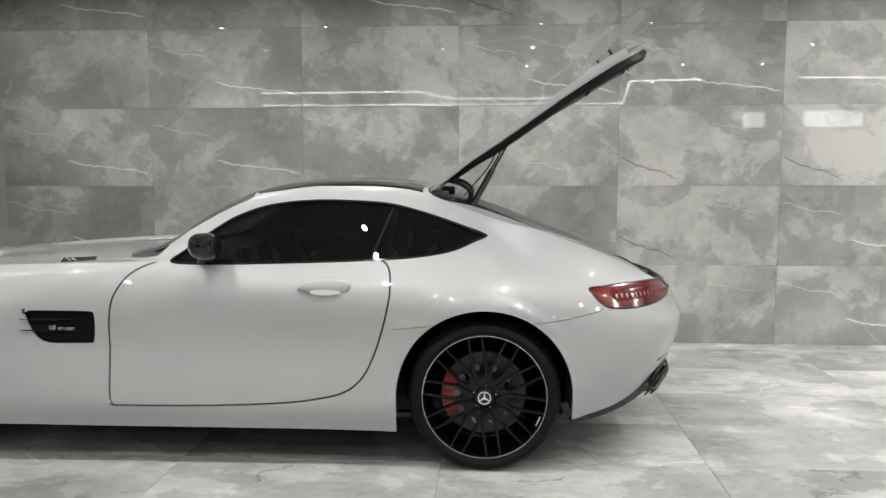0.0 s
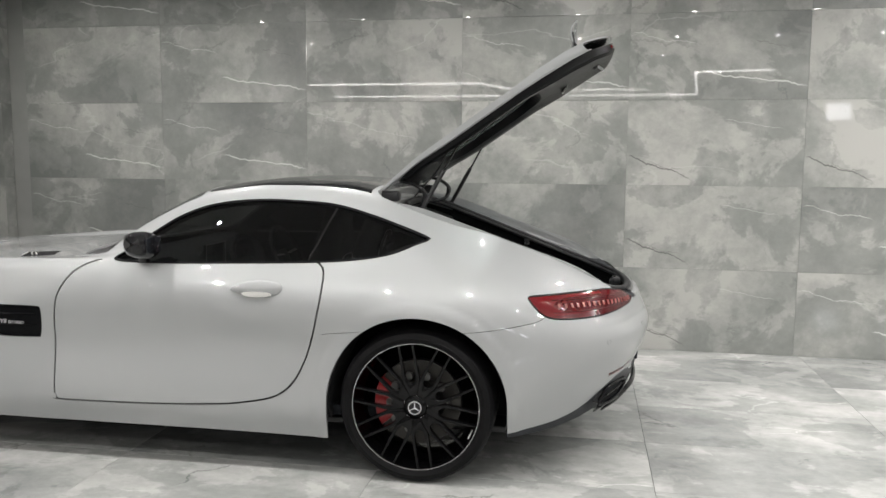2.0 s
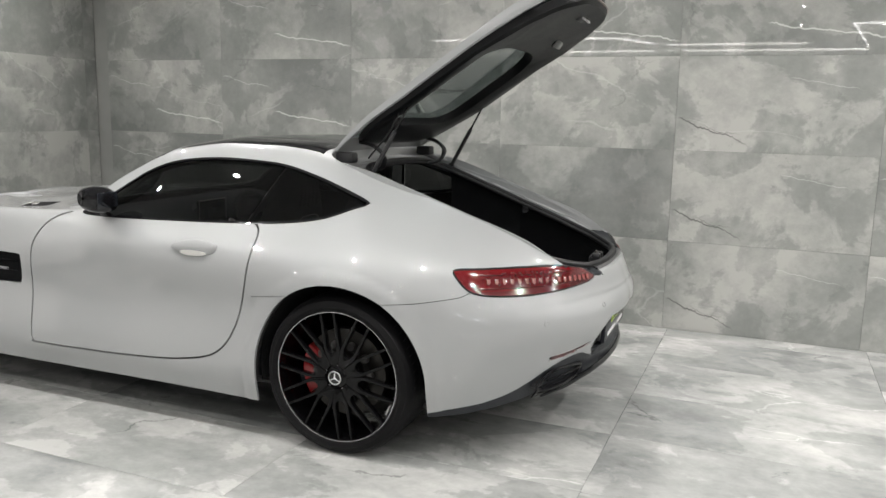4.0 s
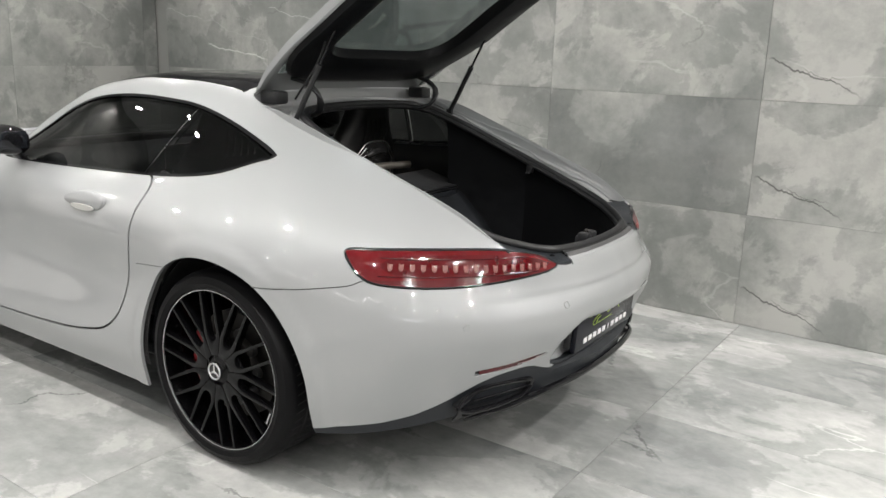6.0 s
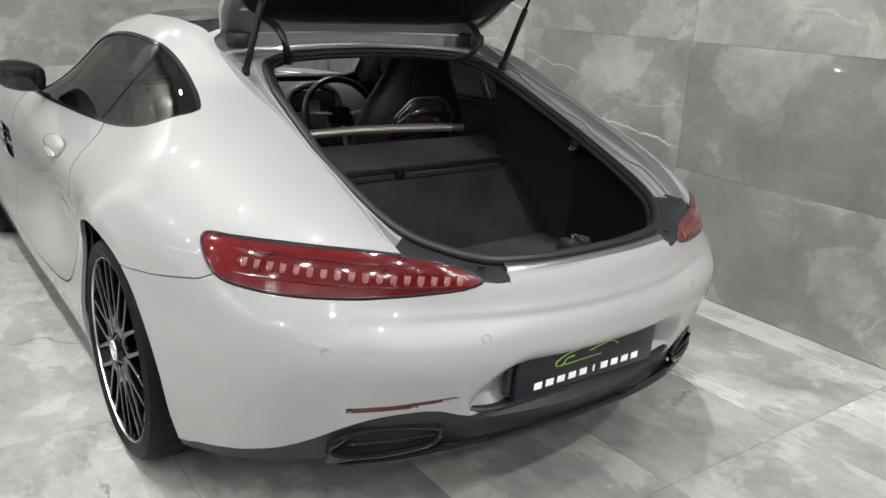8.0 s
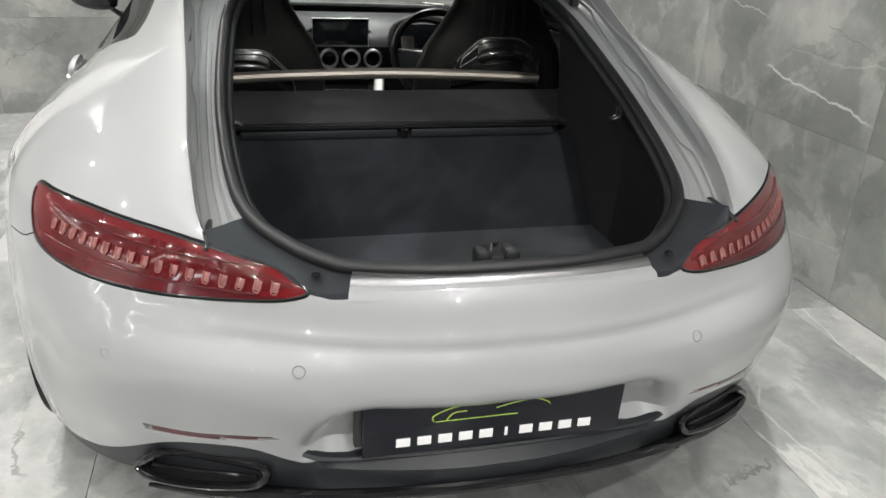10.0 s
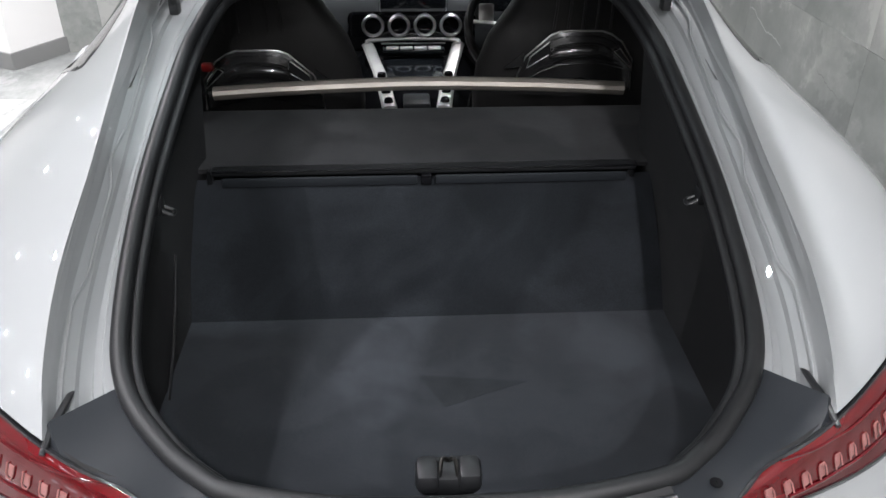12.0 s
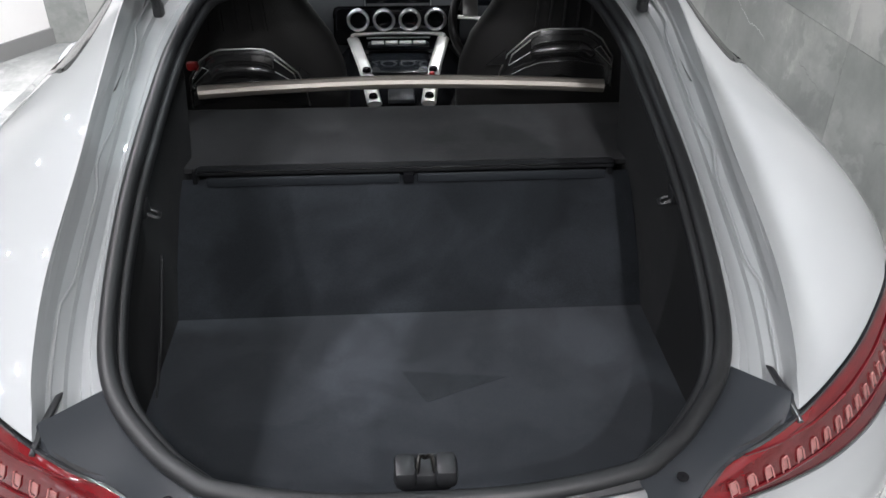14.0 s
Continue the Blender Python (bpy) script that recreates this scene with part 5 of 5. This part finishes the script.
part("strap", tube([(.27, -.48, .74), (.36, -.482, .62), (.45, -.482, .555)], .0025, 6), SEAL, net)

# ---- cabin ----
part("cabin_lining", sk.panel(("body", "door", "trim", "roof", "gap"), 2, 0, 0.03, None, lambda c: -1.72 < c[0] < .15 and c[2] > .25), SUEDE, car, "black cabin lining")
part("cabin_floor", box(-1.0, 0, .27, 1.6, 1.7, .05, .01), CARPET, car, "black cabin carpet")


def seat(y):
    rows = []
    for z, hw, th in ((.30, .22, .16), (.45, .245, .16), (.60, .262, .15), (.75, .270, .14), (.84, .262, .13), (.92, .235, .115), (.99, .19, .105), (1.05, .155, .10), (1.10, .14, .095), (1.145, .125, .085), (1.165, .08, .05)):
        x = -.66 + .20 * (z - .3)
        ring = []
        for k in range(28):
            b = k * math.tau / 28
            c, q = math.cos(b), math.sin(b)
            ring.append((x + th * .5 * (abs(q) ** .7) * (1 if q > 0 else -1) - .02 * abs(c) ** 3, y + hw * (abs(c) ** .6) * (1 if c > 0 else -1), z))
        rows.append(ring + ring[:1])
    st = part("seat", sheet(rows), LEATHER, car, "black leather sports seat with an integral headrest")
    part("seat_cushion", box(-.95, y, .36, .50, .50, .16, .05, seg=3), LEATHER, st)
    o = 1 if y > 0 else -1
    face = lambda z, w: (-.66 + .20 * (z - .3) + .074, y + o * w, z)
    up = 0 if o > 0 else -.045

    def shell(z, w, out=0.0):
        q = face(z + up, w)
        return (q[0] + out, q[1], q[2])

    corner = [(.79, -.165), (.84, -.16), (.889, -.143), (.949, -.082), (.958, -.060), (.960, -.028), (.959, .050), (.950, .075), (.929, .105), (.878, .141), (.79, .15)]
    panel = []
    for f in (0, .25, .5, .75, .93, 1.0):
        panel.append([shell(.84 + (z - .84) * f, w * f, .034 * (1 - f * f)) for z, w in corner])
    part("back_panel", sheet(panel), SHELL, st, "gloss black seat back shell")
    part("shell_trim", tube([shell(z, w, .004) for z, w in corner], .0024, 6), BRUSHED, st, "silver trim round the seat shell")
    part("shell_line", tube([shell(.84 + (z - .84) * .9, w * .93, .014) for z, w in corner[1:-1]], .0014, 6), SHELL, st)
    part("shell_line", tube([shell(z, w, .036) for z, w in ((.836, -.139), (.859, -.103), (.876, -.059), (.880, 0), (.879, .047), (.862, .117), (.85, .141))], .0016, 6), SHELL, st)
    roll_ = smooth_path([shell(.888, -.078, .01), shell(.906, -.05, .022), shell(.911, 0, .024), shell(.907, .045, .022), shell(.886, .075, .01)], 4)
    part("shell_roll", tube(roll_, [.008] + [.021] * (len(roll_) - 2) + [.008], 14), SHELL, st, "rounded gloss black roll of the seat shell")
    for quad in (((.862, -.140), (.893, -.133), (.934, -.087), (.903, -.080)), ((.906, .086), (.914, .100), (.876, .131), (.858, .137))):
        q = [shell(z, w, .018) for z, w in quad]
        part("belt_slot", tube(q, .002, 6, True), BRUSHED, st)
        bm = bmesh.new()
        bm.faces.new([bm.verts.new((c[0] + .001, c[1], c[2])) for c in q])
        part("slot_lining", bm, GAP, st, smooth=0)
    part("shell_wedge", prism([(0, 0), (0, .04), (-.052, -.003)], .006, Matrix.Translation(shell(.862, -.147, .004)) @ pose(0, 0, 0, 90, 0, 90 if o > 0 else -90)), SHELL, st, "dark metal wedge at the seat side")
    for k in range(-2, 3):
        part("seat_seam", tube([(face(z, 0)[0] - .012 - (.02 if z > 1.05 else 0), y + k * .045 * (1.3 - z * .5), z) for z in (.96, 1.02, 1.08)], .004, 5), LEATHER, st)


seat(-.42)
seat(.42)
part("belt_buckle", box(-.42, -.535, .886, .022, .030, .022, .007), RED_MARK, car, "red seat belt button")

dash_prof = [(-1.36, .56), (-1.335, .66), (-1.33, .74), (-1.345, .80), (-1.38, .85), (-1.45, .885), (-1.56, .895), (-1.66, .89), (-1.66, .56)]
dash = part("dashboard", prism([(a, b) for a, b in dash_prof], 1.42, pose(0, .71, 0, 90, 0, 0), .012), DASH, car, "black leather dashboard with round metal air vents")
part("dash_panel", box(-1.332, -.004, .715, .03, .46, .14, .02), PIANO, dash, "gloss black vent panel")
for i in range(4):
    v = part("air_vent", lathe([(.029, -.010), (.030, -.018), (.033, -.022), (.037, -.022), (.041, -.016), (.043, -.004), (.043, .01), (.029, .01)], 28), CHROME, dash, "round chrome air vent")
    v.matrix_local = pose(-1.33, -.1435 + i * .0935, .738, 0, 0, 90)
    part("vent_core", lathe([(.001, -.004), (.031, -.002), (.031, .012), (.001, .012)], 20, False), PLASTIC, v)
    part("vent_blade", box(0, -.006, 0, .06, .006, .004, .001), PLASTIC, v)
scr = part("screen", box(-1.352, .002, .834, .018, .236, .132, .005, None), SCREEN, dash, "dark tablet screen")
part("screen_frame", tube([(-1.341, -.117, .767), (-1.341, .121, .767), (-1.341, .121, .901), (-1.341, -.117, .901)], .003, 6, True), BRUSHED, scr)
pod = [(.19 * math.cos(radians(a)), .145 * math.sin(radians(a)) ** .7) for a in range(0, 181, 9)]
part("screen_pod", prism(pod, .08, pose(-1.452, .002, .735) @ pose(0, 0, 0, 90, 0, 90), .008), PLASTIC, dash, "black rounded pod round the screen")
hood = part("instrument_hood", tube(smooth_path([(-1.33, .22, .77), (-1.35, .24, .87), (-1.36, .36, .905), (-1.35, .48, .87), (-1.33, .50, .77)], 5), .018, 8), LEATHER, dash)
part("gauge", box(-1.35, .36, .82, .02, .26, .12, .01), SCREEN, dash)
wheel_m = pose(-1.06, .36, .80, 0, -22, 0)
sw = part("steering_wheel", tube([wheel_m @ Vector((0, .182 * math.cos(a), .172 * math.sin(a))) for a in np.linspace(0, math.tau, 40)[:-1]], .0155, 8, True), LEATHER, car, "black leather steering wheel with silver spokes")
part("wheel_hub", box(-.02, 0, -.01, .04, .13, .11, .03, wheel_m), LEATHER, sw)
for a, b in (((0, .05, .01), (0, .165, .02)), ((0, -.05, .01), (0, -.165, .02)), ((0, 0, -.05), (0, 0, -.16))):
    part("spoke", tube([wheel_m @ Vector(a), wheel_m @ Vector(b)], .014, 6, flat=.4), BRUSHED, sw)
part("paddle", box(-.02, -.12, .05, .008, .05, .06, .006, wheel_m), BRUSHED, sw)
con = part("centre_console", sheet([[(-1.33, y, .655 - 1.2 * max(abs(y) - .17, 0)), (-1.1, y * .85, .63 - max(abs(y) - .17, 0)), (-.8, y * .7, .61 - max(abs(y) - .17, 0)), (-.45, y * .7, .60 - max(abs(y) - .17, 0))] for y in np.linspace(-.23, .23, 13)], 0.02), PIANO, car, "gloss black centre console with silver side bars")
part("console_base", box(-.88, 0, .45, .90, .26, .28, .03), LEATHER, con)
for s in (-1, 1):
    b = part("console_bar", tube([(-1.31, s * .165, .672), (-1.1, s * .125, .648), (-.98, s * .105, .636), (-.80, s * .085, .622)], [.022, .022, .024, .024], 8, flat=.45), BRUSHED, con, "silver console side bar")
    for x, yy in ((-1.02, .112), (-.90, .097), (-.83, .089)):
        k = part("console_button", lathe([(.001, -.012), (.012, -.012), (.015, -.004), (.015, 0), (.001, 0)], 14, False), PIANO, b)
        k.matrix_local = pose(x, s * yy, .640 + (-.90 - x) * .1, -90, 0, 0)
part("start_button", lathe([(.001, -.010), (.008, -.010), (.010, 0), (.001, 0)], 12, False), RED_MARK, con, "red start button").matrix_local = pose(-.975, .105, .652, -90, 0, 0)
part("console_edge", tube(smooth_path([(-1.30, -.168, .676), (-1.318, -.15, .686), (-1.32, 0, .690), (-1.318, .15, .686), (-1.30, .168, .676)], 5), .008, 8), BRUSHED, con, "silver top edge of the console")
part("climate_panel", box(-1.25, 0, .668, .05, .22, .016, .004, pose(0, 0, 0)), SCREEN, con)
part("climate_slot", tube([(-1.282, -.115, .684), (-1.282, .115, .684)], .003, 6), CHROME, con)
part("console_tray", box(-1.11, 0, .646, .20, .19, .010, .004, pose(0, 0, 0)), SCREEN, con, "dark glass panel on the console")
for i in range(4):
    part("climate_key", box(-1.245, -.075 + i * .05, .678, .026, .044, .008, .002), BRUSHED, con)
part("cup_cover", box(-.86, 0, .625, .10, .085, .016, .006), TRIM_GREY, con)
part("rear_mirror", box(-1.22, 0, 1.13, .03, .20, .055, .012), PIANO, car, "black interior mirror")


# ---- stone tiles, the repeats share one mesh ----
def lay(parent, w, h, t, gap, places, material, rows_mesh=None):
    me = bpy.data.meshes.new("tile")
    v, f = chamfer_tile(w - gap, h - gap, t, 0.0006)
    me.from_pydata(v, [], f)
    me.materials.append(material)
    for m in places:
        o = new("tile", me)
        o.parent = parent
        o.matrix_world = m


prints = {"C": [], "V": [], "P": []}  # cracked, veined and plain prints of the stone, row by row from the floor
for r, row in enumerate(("PVPPCVPVVCPV", "VPVPCVPCVVCP", "VVPPCCPVPVCV", "PVPVVPVPCVPC", "VPVCPVPCVPVC")):
    for k, kind in enumerate(row):
        prints[kind].append(pose(TILE_X0 + (k - 3.5) * TILE_W, WALL_Y + 0.012, (r + .5) * TILE_H, 90, 0, 0))
for kind, stone in (("C", WALL_CRACKED), ("V", WALL_VEINED), ("P", WALL_STONE)):
    lay(wall_north, TILE_W, TILE_H, 0.012, 0.0014, prints[kind], stone)
west_places = []
for c in range(4):
    for r in range(5):
        west_places.append(WEST @ pose(-.012, -.14 - (c + .5) * TILE_W, (r + .5) * TILE_H, 90, 0, 90))
lay(wall_west, TILE_W, TILE_H, 0.012, 0.0014, west_places, WALL_STONE)
lay(wall_west, 0.14, TILE_H, 0.012, 0.0014, [WEST @ pose(-.012, -.07, (r + .5) * TILE_H, 90, 0, 90) for r in range(5)], WALL_STONE)
floor_places = []
for c in range(-6, 8):
    for r in range(-15, 3):
        y = .355 + (r + .5) * TILE_H
        if y < WALL_Y - .2 and -6.1 < 1.0 + (c + .5) * TILE_W < 11.1:
            floor_places.append(pose(1.0 + (c + .5) * TILE_W, y, -0.012))
lay(floor, TILE_W, TILE_H, 0.012, 0.0016, floor_places, FLOOR_STONE)
lay(floor, TILE_W, 0.198, 0.012, 0.002, [pose(1.0 + (c + .5) * TILE_W, 1.655, -0.012) for c in range(-6, 6)], FLOOR_STONE)
far = part("far_floor", box(2.5, -11.1, -0.006, 17.0, 4.9, 0.012), FLOOR_STONE, floor, smooth=0)
